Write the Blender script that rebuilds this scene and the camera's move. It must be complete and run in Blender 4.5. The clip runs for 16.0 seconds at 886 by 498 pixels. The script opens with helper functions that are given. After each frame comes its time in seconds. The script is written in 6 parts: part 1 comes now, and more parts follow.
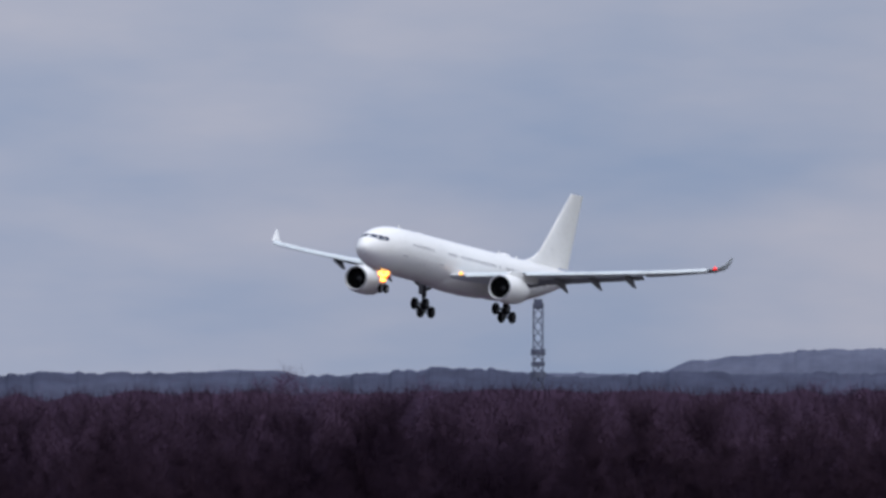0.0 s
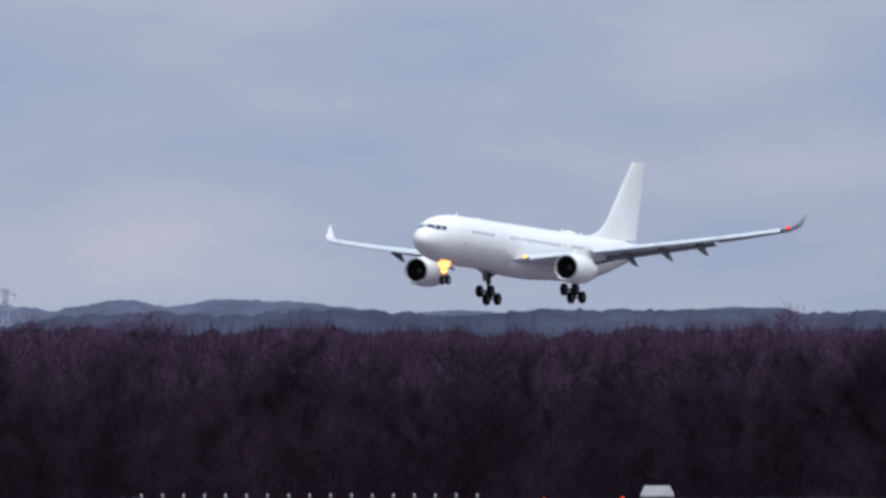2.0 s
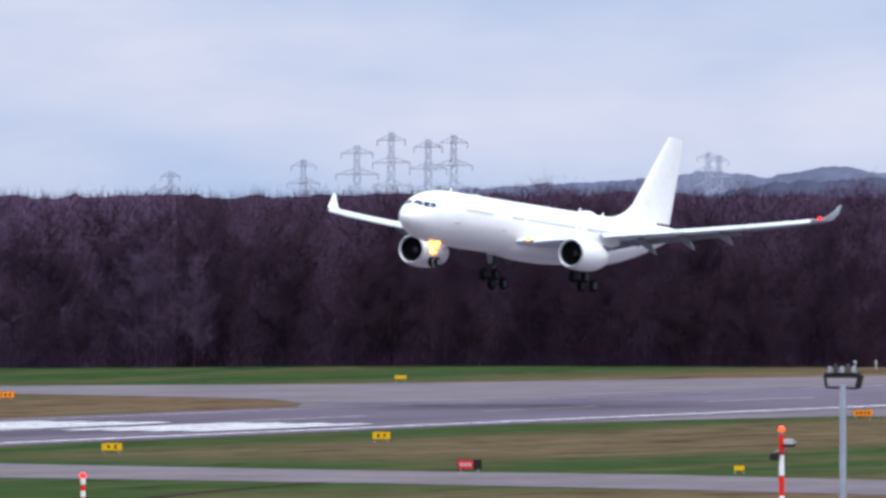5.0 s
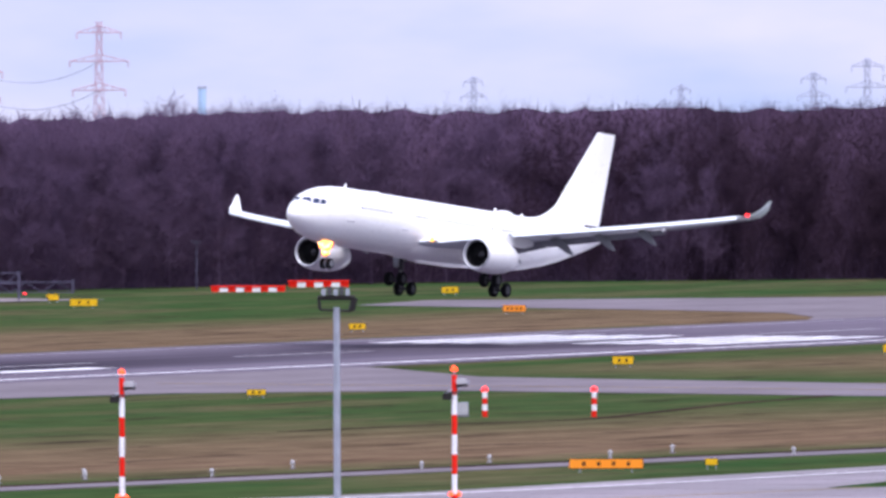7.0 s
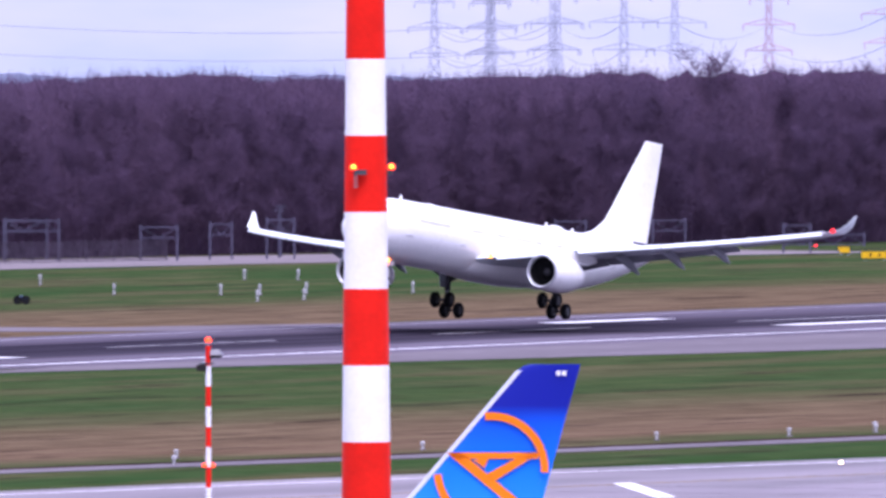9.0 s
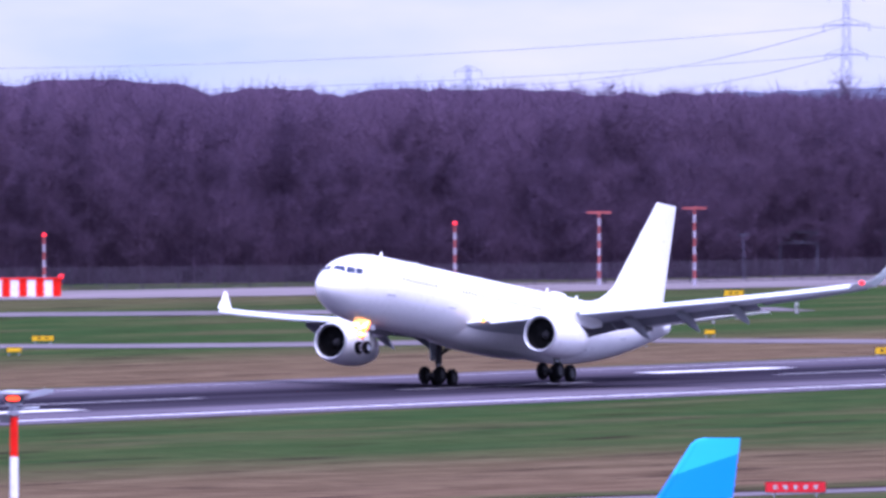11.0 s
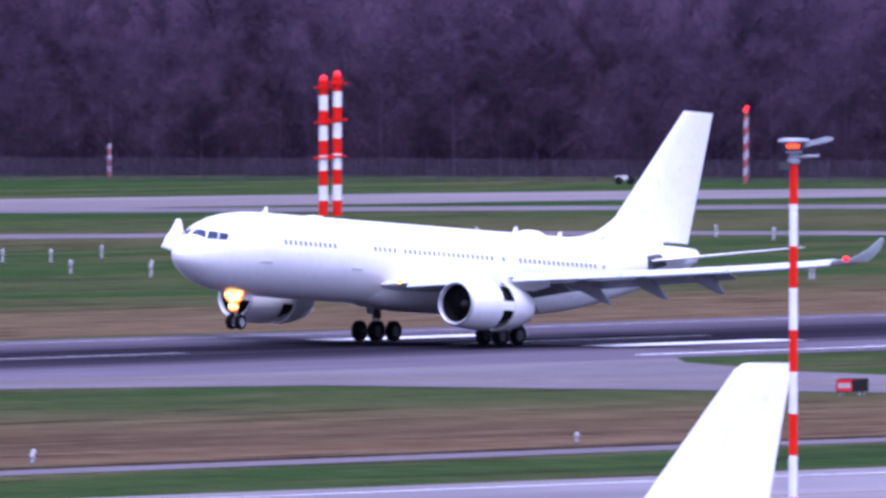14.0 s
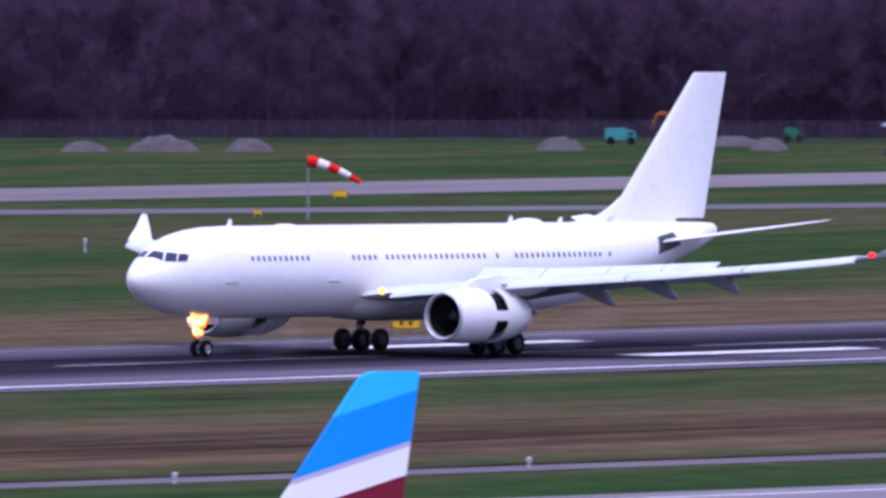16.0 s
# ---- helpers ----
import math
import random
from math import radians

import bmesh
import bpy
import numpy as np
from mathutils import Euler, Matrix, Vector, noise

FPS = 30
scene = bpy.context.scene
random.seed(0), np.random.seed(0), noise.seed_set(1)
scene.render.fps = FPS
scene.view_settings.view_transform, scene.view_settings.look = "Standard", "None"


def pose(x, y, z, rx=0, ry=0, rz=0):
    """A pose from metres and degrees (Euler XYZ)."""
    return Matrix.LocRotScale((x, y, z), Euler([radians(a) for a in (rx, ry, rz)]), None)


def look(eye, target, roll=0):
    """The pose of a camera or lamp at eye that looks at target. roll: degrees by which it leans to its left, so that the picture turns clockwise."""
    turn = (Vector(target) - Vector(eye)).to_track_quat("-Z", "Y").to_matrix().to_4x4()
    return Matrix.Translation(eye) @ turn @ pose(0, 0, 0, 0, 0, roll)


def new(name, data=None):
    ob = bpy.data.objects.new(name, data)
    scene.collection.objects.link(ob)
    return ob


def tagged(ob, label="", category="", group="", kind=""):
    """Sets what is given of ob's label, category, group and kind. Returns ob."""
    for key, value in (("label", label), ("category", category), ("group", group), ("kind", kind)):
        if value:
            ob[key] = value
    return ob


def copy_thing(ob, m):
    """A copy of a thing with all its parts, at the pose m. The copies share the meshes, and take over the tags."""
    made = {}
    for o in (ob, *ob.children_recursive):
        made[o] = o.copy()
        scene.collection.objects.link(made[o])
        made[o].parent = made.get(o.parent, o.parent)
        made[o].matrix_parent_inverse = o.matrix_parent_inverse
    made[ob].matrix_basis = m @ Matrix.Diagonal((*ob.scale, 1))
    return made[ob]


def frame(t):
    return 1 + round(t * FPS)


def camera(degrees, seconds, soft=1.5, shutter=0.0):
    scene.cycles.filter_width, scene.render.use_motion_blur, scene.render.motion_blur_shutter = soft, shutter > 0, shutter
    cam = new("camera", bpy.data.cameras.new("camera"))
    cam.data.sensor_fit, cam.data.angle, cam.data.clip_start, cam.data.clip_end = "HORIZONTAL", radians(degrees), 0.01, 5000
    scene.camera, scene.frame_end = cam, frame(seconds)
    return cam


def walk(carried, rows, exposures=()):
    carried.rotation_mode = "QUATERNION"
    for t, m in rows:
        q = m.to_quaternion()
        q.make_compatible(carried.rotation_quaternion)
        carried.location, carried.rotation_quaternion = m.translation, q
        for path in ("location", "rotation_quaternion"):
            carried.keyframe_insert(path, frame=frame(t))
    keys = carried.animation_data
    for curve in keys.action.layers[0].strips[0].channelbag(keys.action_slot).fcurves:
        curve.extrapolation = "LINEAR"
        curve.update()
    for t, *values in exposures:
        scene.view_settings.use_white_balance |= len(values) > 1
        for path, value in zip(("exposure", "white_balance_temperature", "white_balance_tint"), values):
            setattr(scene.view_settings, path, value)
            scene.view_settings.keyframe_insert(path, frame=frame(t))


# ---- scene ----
# Camera: on a roof terrace 32.4 m above the airfield, turning after the landing airliner.
EYE = 32.43
cam = camera(2.7738, 16.0, soft=3.1, shutter=0.12)
# seconds, compass angle from +y towards +x, elevation, roll (degrees)
AIMS = [
    (0.0, 70.5404, 0.1327, -0.018),
    (0.5, 70.0847, 0.1095, -0.082),
    (1.0, 69.6072, 0.0424, -0.071),
    (1.5, 69.2802, -0.0181, 0.171),
    (2.0, 68.9716, -0.0654, -0.039),
    (2.5, 68.7280, -0.0620, 0.029),
    (3.0, 68.6302, -0.0690, 0.058),
    (3.5, 68.3345, -0.2221, -0.020),
    (4.0, 67.7883, -0.3379, -0.044),
    (4.5, 67.2027, -0.4082, -0.041),
    (7.0, 65.1384, -0.7512, 0.220),
    (7.5, 64.5230, -0.7948, -0.005),
    (8.0, 63.9238, -0.8517, -0.018),
    (8.5, 63.3100, -0.8894, 0.1),
    (9.0, 62.6600, -0.8930, 0.115),
    (9.5, 61.9460, -0.8620, 0.16),
    (10.0, 61.2390, -0.8190, 0.07),
    (12.5, 56.4885, -1.0190, 0.118),
    (13.0, 55.5814, -1.0784, -0.094),
    (13.5, 54.6595, -1.1339, 0.167),
    (14.0, 53.6585, -1.1958, -0.092),
    (14.5, 52.6496, -1.2737, -0.001),
    (15.0, 51.5208, -1.3070, -0.050),
    (15.5, 50.4190, -1.3241, -0.168),
    (16.0, 49.3356, -1.3151, -0.059),
]


def aim(az, el, roll):
    return pose(0, 0, EYE, 90 + el, 0, -az) @ pose(0, 0, 0, 0, 0, -roll)


walk(cam, [(t, aim(a, e, r)) for t, a, e, r in AIMS],
     exposures=[(0, -0.45, 6450, 5), (2, -0.30, 6350, 4), (3.5, -0.06, 6400, 3), (4.5, 0.18, 6380, 3), (7, 0.52, 6250, 18),
                (9, 0.6, 5900, 30), (12.5, 0.68, 5250, 38), (13.5, 0.6, 5250, 36), (14.5, 0.18, 5400, 32), (15.2, -0.04, 5500, 31), (16, -0.06, 5500, 31)])

# Overcast daylight: a soft high sun through thin cloud and a grey-blue sky.
SUN_EL, SUN_AZ = radians(60), radians(228)
sun = new("sun", bpy.data.lights.new("sun", "SUN"))
sun.data.energy, sun.data.angle, sun.data.color = 1.5, radians(20), (1.0, 0.96, 0.92)
sun.matrix_world = look((0, 0, 300), (-math.sin(SUN_AZ) * math.cos(SUN_EL), -math.cos(SUN_AZ) * math.cos(SUN_EL), 300 - math.sin(SUN_EL)))


def overcast_world():
    w = bpy.data.worlds.new("overcast")
    scene.world = w
    w.use_nodes = True
    nt = w.node_tree
    nt.nodes.clear()
    N = nt.nodes.new
    out, bg = N("ShaderNodeOutputWorld"), N("ShaderNodeBackground")
    sky = N("ShaderNodeTexSky")
    sky.sky_type, sky.sun_disc, sky.sun_elevation, sky.sun_rotation = "NISHITA", False, SUN_EL, SUN_AZ
    sky.air_density, sky.dust_density = 1.0, 3.0
    coord = N("ShaderNodeTexCoord")
    # long flat cloud banks, much wider than high
    stretch = N("ShaderNodeMapping")
    stretch.inputs["Scale"].default_value = (30, 30, 105)
    banks = N("ShaderNodeTexNoise")
    banks.inputs["Scale"].default_value, banks.inputs["Detail"].default_value, banks.inputs["Roughness"].default_value = 1.0, 5.0, 0.5
    ramp = N("ShaderNodeValToRGB")
    ramp.color_ramp.elements[0].position, ramp.color_ramp.elements[0].color = 0.32, (0.42, 0.51, 0.76, 1)
    ramp.color_ramp.elements[1].position, ramp.color_ramp.elements[1].color = 0.68, (0.69, 0.68, 0.84, 1)
    big = N("ShaderNodeMapping")
    big.inputs["Scale"].default_value = (2.2, 2.2, 4.0)
    cover = N("ShaderNodeTexNoise")
    cover.inputs["Scale"].default_value, cover.inputs["Detail"].default_value = 1.0, 6.0
    bright = N("ShaderNodeMapRange")
    bright.inputs["From Min"].default_value, bright.inputs["From Max"].default_value = 0.3, 0.7
    bright.inputs["To Min"].default_value, bright.inputs["To Max"].default_value = 0.9, 1.08
    scale = N("ShaderNodeVectorMath")
    scale.operation = "SCALE"
    dim = N("ShaderNodeVectorMath")
    dim.operation, dim.inputs["Scale"].default_value = "SCALE", 0.09
    mix = N("ShaderNodeMix")
    mix.data_type, mix.inputs["Factor"].default_value = "RGBA", 0.82
    L = nt.links.new
    L(coord.outputs["Generated"], stretch.inputs["Vector"]), L(stretch.outputs[0], banks.inputs["Vector"])
    L(banks.outputs[0], ramp.inputs[0])
    L(coord.outputs["Generated"], big.inputs["Vector"]), L(big.outputs[0], cover.inputs["Vector"]), L(cover.outputs[0], bright.inputs["Value"])
    L(ramp.outputs[0], scale.inputs[0]), L(bright.outputs[0], scale.inputs["Scale"])
    L(sky.outputs[0], dim.inputs[0])
    L(dim.outputs[0], mix.inputs["A"]), L(scale.outputs[0], mix.inputs["B"])
    # an overcast dome is three times as bright overhead as at the horizon, and whiter there
    sep, up, lift, dome = N("ShaderNodeSeparateXYZ"), N("ShaderNodeMath"), N("ShaderNodeVectorMath"), N("ShaderNodeVectorMath")
    up.operation, up.inputs[1].default_value = "MAXIMUM", 0.0
    lift.operation, lift.inputs[1].default_value, lift.inputs[2].default_value = "MULTIPLY_ADD", (1.95, 1.85, 1.55), (1, 1, 1)
    dome.operation = "MULTIPLY"
    L(coord.outputs["Generated"], sep.inputs[0]), L(sep.outputs["Z"], up.inputs[0]), L(up.outputs[0], lift.inputs[0])
    L(mix.outputs["Result"], dome.inputs[0]), L(lift.outputs[0], dome.inputs[1])
    L(dome.outputs[0], bg.inputs["Color"]), L(bg.outputs[0], out.inputs[0])
    bg.inputs["Strength"].default_value = 1.06


overcast_world()


# ---- materials ----
def mat(name, colour, rough=0.6, metal=0.0, vary=0.0, size=1.0, bump=0.0, second=None, spread=(0.35, 0.65), stretch=(1, 1, 1), coat=0.0, detail=6.0, world=True, fine=0.0, emit=None, power=0.0):
    """A procedural surface: two colours mixed by noise of that size in metres, a second finer grain, roughness variation and relief."""
    m = bpy.data.materials.new(name)
    m.use_nodes = True
    nt = m.node_tree
    b = nt.nodes["Principled BSDF"]
    b.inputs["Base Color"].default_value = (*colour, 1)
    b.inputs["Roughness"].default_value, b.inputs["Metallic"].default_value = rough, metal
    b.inputs["Specular IOR Level"].default_value = 0.0 if rough >= 0.9 else 0.12 if rough >= 0.55 else 0.3
    if coat:
        b.inputs["Coat Weight"].default_value, b.inputs["Coat Roughness"].default_value = coat, 0.12
    if emit:
        b.inputs["Emission Color"].default_value, b.inputs["Emission Strength"].default_value = (*emit, 1), power
    if not (vary or second or bump):
        return m
    N, L = nt.nodes.new, nt.links.new
    geo = N("ShaderNodeNewGeometry") if world else N("ShaderNodeTexCoord")
    mapping = N("ShaderNodeMapping")
    mapping.inputs["Scale"].default_value = [1 / (size * s) for s in stretch]
    L(geo.outputs["Position" if world else "Object"], mapping.inputs["Vector"])
    noise_a = N("ShaderNodeTexNoise")
    noise_a.inputs["Scale"].default_value, noise_a.inputs["Detail"].default_value = 1.0, detail
    L(mapping.outputs[0], noise_a.inputs["Vector"])
    noise_b = N("ShaderNodeTexNoise")
    noise_b.inputs["Scale"].default_value, noise_b.inputs["Detail"].default_value = 7.3, 4.0
    L(mapping.outputs[0], noise_b.inputs["Vector"])
    ramp = N("ShaderNodeValToRGB")
    other = second or tuple(c * (1 - vary) for c in colour)
    ramp.color_ramp.elements[0].position, ramp.color_ramp.elements[0].color = spread[0], (*colour, 1)
    ramp.color_ramp.elements[1].position, ramp.color_ramp.elements[1].color = spread[1], (*other, 1)
    L(noise_a.outputs[0], ramp.inputs[0])
    grain = N("ShaderNodeMapRange")
    grain.inputs["From Min"].default_value, grain.inputs["From Max"].default_value = 0.25, 0.75
    g = fine or max(vary * 0.5, 0.03)
    grain.inputs["To Min"].default_value, grain.inputs["To Max"].default_value = 1 - g, 1 + g
    L(noise_b.outputs[0], grain.inputs["Value"])
    mul = N("ShaderNodeVectorMath")
    mul.operation = "SCALE"
    L(ramp.outputs[0], mul.inputs[0]), L(grain.outputs[0], mul.inputs["Scale"])
    L(mul.outputs[0], b.inputs["Base Color"])
    rr = N("ShaderNodeMapRange")
    rr.inputs["To Min"].default_value, rr.inputs["To Max"].default_value = max(rough - 0.08, 0.02), min(rough + 0.08, 1)
    L(noise_b.outputs[0], rr.inputs["Value"]), L(rr.outputs[0], b.inputs["Roughness"])
    if bump:
        bm_ = N("ShaderNodeBump")
        bm_.inputs["Strength"].default_value, bm_.inputs["Distance"].default_value = 0.6, bump
        L(noise_b.outputs[0], bm_.inputs["Height"]), L(bm_.outputs[0], b.inputs["Normal"])
    return m


def glow(name, colour, power):
    return mat(name, tuple(min(c, 0.8) for c in colour), 0.4, emit=colour, power=power)


WHITE = mat("white_aircraft_paint", (0.86, 0.86, 0.86), 0.3, vary=0.04, size=3.0, coat=0.5, world=False)
WINGGREY = mat("light_grey_wing_paint", (0.60, 0.65, 0.69), 0.5, vary=0.12, size=1.5, stretch=(3, 1, 1), world=False)
# Underwing grey, darkened so its colour carries the shade below the wing.
UNDER = mat("shade_darkened_underwing_paint", (0.24, 0.25, 0.28), 0.6, vary=0.15, size=1.2, stretch=(3, 1, 1), world=False)
DARKGREY = mat("dark_grey_metal", (0.06, 0.06, 0.07), 0.5, vary=0.3, size=0.3, world=False)
STEEL = mat("bare_steel", (0.45, 0.46, 0.48), 0.35, 0.8, vary=0.2, size=0.4, world=False)
LIP = mat("polished_inlet_lip", (0.55, 0.56, 0.60), 0.45, 0.6, vary=0.1, size=0.5, world=False)
BLACK = mat("black_opening", (0.012, 0.012, 0.014), 0.7, vary=0.3, size=0.5, world=False)
TYRE = mat("tyre_rubber", (0.010, 0.010, 0.012), 0.85, vary=0.4, size=0.15, world=False)
COCKPIT = mat("cockpit_glass", (0.02, 0.032, 0.075), 0.25)
CABIN = mat("cabin_window_glass", (0.10, 0.10, 0.14), 0.4)
SEAM = mat("panel_seam_grey", (0.42, 0.42, 0.45), 0.5)
LANDING = glow("landing_light_glow", (1.0, 0.19, 0.008), 2.3)
LANDCORE = glow("landing_light_core", (1.0, 0.55, 0.10), 6.0)
ROOTGLOW = glow("wing_light_glow", (1.0, 0.42, 0.06), 3.0)
REDGLOW = glow("red_lamp_glow", (1.0, 0.02, 0.02), 1.6)
ORANGEGLOW = glow("orange_lamp_glow", (1.0, 0.06, 0.008), 1.9)

ASPHALT = mat("grey_runway_asphalt", (0.185, 0.160, 0.172), 0.92, vary=0.22, size=14, stretch=(6, 1, 1), bump=0.01)
TAXI = mat("worn_taxiway_concrete", (0.150, 0.132, 0.150), 0.92, vary=0.2, size=12, stretch=(2, 1, 1), bump=0.01)
APRON = mat("pale_apron_concrete", (0.185, 0.158, 0.180), 0.6, vary=0.42, size=11, stretch=(3.5, 1, 1), fine=0.12, bump=0.01)
PAINT = mat("white_runway_paint", (0.75, 0.75, 0.77), 0.6, vary=0.25, size=3, stretch=(3, 1, 1))
YELLOWPAINT = mat("yellow_line_paint", (0.24, 0.18, 0.09), 0.92, vary=0.25, size=2)
PINKPAINT = mat("faded_red_marking", (0.42, 0.2, 0.22), 0.6, vary=0.3, size=5)
MASTRED = mat("red_mast_paint", (0.72, 0.014, 0.004), 0.6, vary=0.15, size=0.6)
MASTWHITE = mat("white_mast_paint", (0.78, 0.78, 0.79), 0.45, vary=0.1, size=0.6)
POLEGREY = mat("galvanised_pole", (0.33, 0.36, 0.41), 0.5, 0.3, vary=0.2, size=0.5)
# Both pylon steels are paled towards lilac, distance haze put into their colour.
PYLON = mat("haze_paled_pylon_steel", (0.40, 0.42, 0.54), 0.9, 0.0, vary=0.15, size=4)
PYLONRED = mat("haze_paled_red_pylon_steel", (0.52, 0.36, 0.44), 0.9, 0.0, vary=0.15, size=4)
SIGNYELLOW = mat("yellow_sign_face", (0.66, 0.40, 0.008), 0.6, vary=0.1, size=0.8, emit=(1.0, 0.5, 0.02), power=0.03)
SIGNRED = mat("red_sign_face", (0.6, 0.015, 0.025), 0.5, vary=0.1, size=0.8, emit=(1.0, 0.02, 0.03), power=0.05)
SIGNBLACK = mat("black_sign_face", (0.02, 0.018, 0.018), 0.6, vary=0.2, size=0.5)
MARKER = mat("white_marker_plastic", (0.40, 0.40, 0.42), 0.6, vary=0.15, size=0.4)
GANTRY = mat("dull_grey_steel", (0.085, 0.08, 0.12), 0.9, vary=0.2, size=1.0)
# Far masts' red and white, muted because distance haze is put into them.
FARRED = mat("muted_red_paint", (0.36, 0.10, 0.10), 0.9, vary=0.15, size=0.8)
FARWHITE = mat("haze_muted_white_paint", (0.40, 0.37, 0.46), 0.9, vary=0.1, size=0.8)
WORN = mat("worn_centre_paint", (0.30, 0.29, 0.32), 0.7, vary=0.4, size=3, stretch=(3, 1, 1))
FENCE = mat("weathered_fence_wire", (0.085, 0.072, 0.10), 0.95, vary=0.3, size=2)
BARK = mat("bare_winter_twigs", (0.100, 0.066, 0.116), 0.9, second=(0.122, 0.080, 0.132), size=22, spread=(0.35, 0.7), fine=0.2)
# The bark colour copied darker: dimmer light over the eastern wood put into it.
DIMBARK = mat("dimmed_twigs", (0.044, 0.027, 0.045), 0.9, second=(0.058, 0.035, 0.054), size=22, spread=(0.35, 0.7), fine=0.2)


def let_light_through(m, share):
    """Thin twigs scatter light to both sides."""
    nt = m.node_tree
    b, out = nt.nodes["Principled BSDF"], nt.nodes["Material Output"]
    tl, mx = nt.nodes.new("ShaderNodeBsdfTranslucent"), nt.nodes.new("ShaderNodeMixShader")
    mx.inputs[0].default_value = share
    nt.links.new(b.inputs["Base Color"].links[0].from_socket, tl.inputs["Color"])
    nt.links.new(b.outputs[0], mx.inputs[1]), nt.links.new(tl.outputs[0], mx.inputs[2]), nt.links.new(mx.outputs[0], out.inputs[0])


let_light_through(BARK, 0.5)
let_light_through(DIMBARK, 0.5)
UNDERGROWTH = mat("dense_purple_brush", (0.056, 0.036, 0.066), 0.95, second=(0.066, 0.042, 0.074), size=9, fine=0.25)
# The brush colour copied darker likewise, with the dimmer light painted in.
DIMBRUSH = mat("dimmed_brush", (0.040, 0.025, 0.045), 0.95, second=(0.050, 0.031, 0.055), size=9, fine=0.25)
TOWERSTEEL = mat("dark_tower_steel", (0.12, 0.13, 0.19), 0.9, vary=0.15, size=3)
# Haze of the distance is put into these two colours as blue-grey.
FARWOOD = mat("haze_toned_wood", (0.070, 0.076, 0.118), 0.95, second=(0.048, 0.053, 0.085), size=40, fine=0.2)
HILL = mat("haze_toned_hill", (0.115, 0.125, 0.180), 0.95, second=(0.072, 0.080, 0.122), size=22, fine=0.12)


def ground_material():
    """Winter grass: green and straw-brown in long drifts along the runway, with bare soil."""
    m = bpy.data.materials.new("winter_grass")
    m.use_nodes = True
    nt = m.node_tree
    b = nt.nodes["Principled BSDF"]
    b.inputs["Roughness"].default_value, b.inputs["Specular IOR Level"].default_value = 0.95, 0.0
    N, L = nt.nodes.new, nt.links.new
    geo = N("ShaderNodeNewGeometry")

    def tex(scale, detail=5.0, turn=-0.12):
        mp, tx = N("ShaderNodeMapping"), N("ShaderNodeTexNoise")
        mp.inputs["Scale"].default_value, mp.inputs["Rotation"].default_value = (*scale, 1), (0, 0, -turn)
        tx.inputs["Scale"].default_value, tx.inputs["Detail"].default_value, tx.inputs["Roughness"].default_value = 1.0, detail, 0.6
        L(geo.outputs["Position"], mp.inputs["Vector"]), L(mp.outputs[0], tx.inputs["Vector"])
        return tx.outputs[0]

    def ramp(value, a, b_, ca, cb):
        r = N("ShaderNodeValToRGB")
        r.color_ramp.elements[0].position, r.color_ramp.elements[0].color = a, (*ca, 1)
        r.color_ramp.elements[1].position, r.color_ramp.elements[1].color = b_, (*cb, 1)
        L(value, r.inputs[0])
        return r.outputs[0]

    def mix(f, a, b_):
        x = N("ShaderNodeMix")
        x.data_type = "RGBA"
        L(f, x.inputs["Factor"]), L(a, x.inputs["A"]), L(b_, x.inputs["B"])
        return x.outputs["Result"]

    green = ramp(tex((1 / 30, 1 / 8)), 0.3, 0.7, (0.010, 0.045, 0.013), (0.031, 0.056, 0.018))
    straw = ramp(tex((1 / 22, 1 / 5)), 0.3, 0.7, (0.084, 0.052, 0.035), (0.140, 0.095, 0.063))
    # broad strips of dry, unmown grass that run with the road and between the taxiways
    sep = N("ShaderNodeSeparateXYZ")
    L(geo.outputs["Position"], sep.inputs[0])

    def number(op, a, b_):
        n = N("ShaderNodeMath")
        n.operation = op
        for i, v in enumerate((a, b_)):
            if isinstance(v, (int, float)):
                n.inputs[i].default_value = v
            else:
                L(v, n.inputs[i])
        return n.outputs[0]

    # distance in metres north of the slanting service road
    off = number("ADD", sep.outputs["Y"], number("MULTIPLY", sep.outputs["X"], 0.135))
    wob = number("MULTIPLY", number("SUBTRACT", tex((1 / 60, 1 / 25), 3.0), 0.5), 30.0)
    off = number("ADD", off, wob)
    strip = N("ShaderNodeValToRGB")
    e = strip.color_ramp.elements
    e[0].position, e[0].color = 0.0, (0, 0, 0, 1)
    e[1].position, e[1].color = 1.0, (0, 0, 0, 1)
    for pos_, v in ((0.102, 0.1), (0.116, 0.95), (0.155, 0.8), (0.19, 0.15), (0.31, 0.1), (0.45, 0.1)):
        n = e.new(pos_)
        n.color = (v, v, v, 1)
    L(number("MULTIPLY", number("SUBTRACT", off, 600.0), 1 / 1000.0), strip.inputs[0])
    far = N("ShaderNodeValToRGB")
    e = far.color_ramp.elements
    e[0].position, e[0].color = 0.0, (0, 0, 0, 1)
    e[1].position, e[1].color = 1.0, (0, 0, 0, 1)
    for pos_, v in ((0.155, 0.0), (0.168, 0.9), (0.205, 0.8), (0.235, 0.1), (0.33, 0.05), (0.36, 0.5), (0.385, 0.4), (0.42, 0.05)):
        n = e.new(pos_)
        n.color = (v, v, v, 1)
    L(number("MULTIPLY", number("SUBTRACT", number("ADD", sep.outputs["Y"], wob), 600.0), 1 / 1000.0), far.inputs[0])
    two = N("ShaderNodeMath")
    two.operation = "MAXIMUM"
    L(strip.outputs[0], two.inputs[0]), L(far.outputs[0], two.inputs[1])
    east = ramp(number("MULTIPLY", number("SUBTRACT", sep.outputs["X"], 1400.0), 1 / 600.0), 0.08, 0.2, (0, 0, 0), (0.85, 0.85, 0.85))
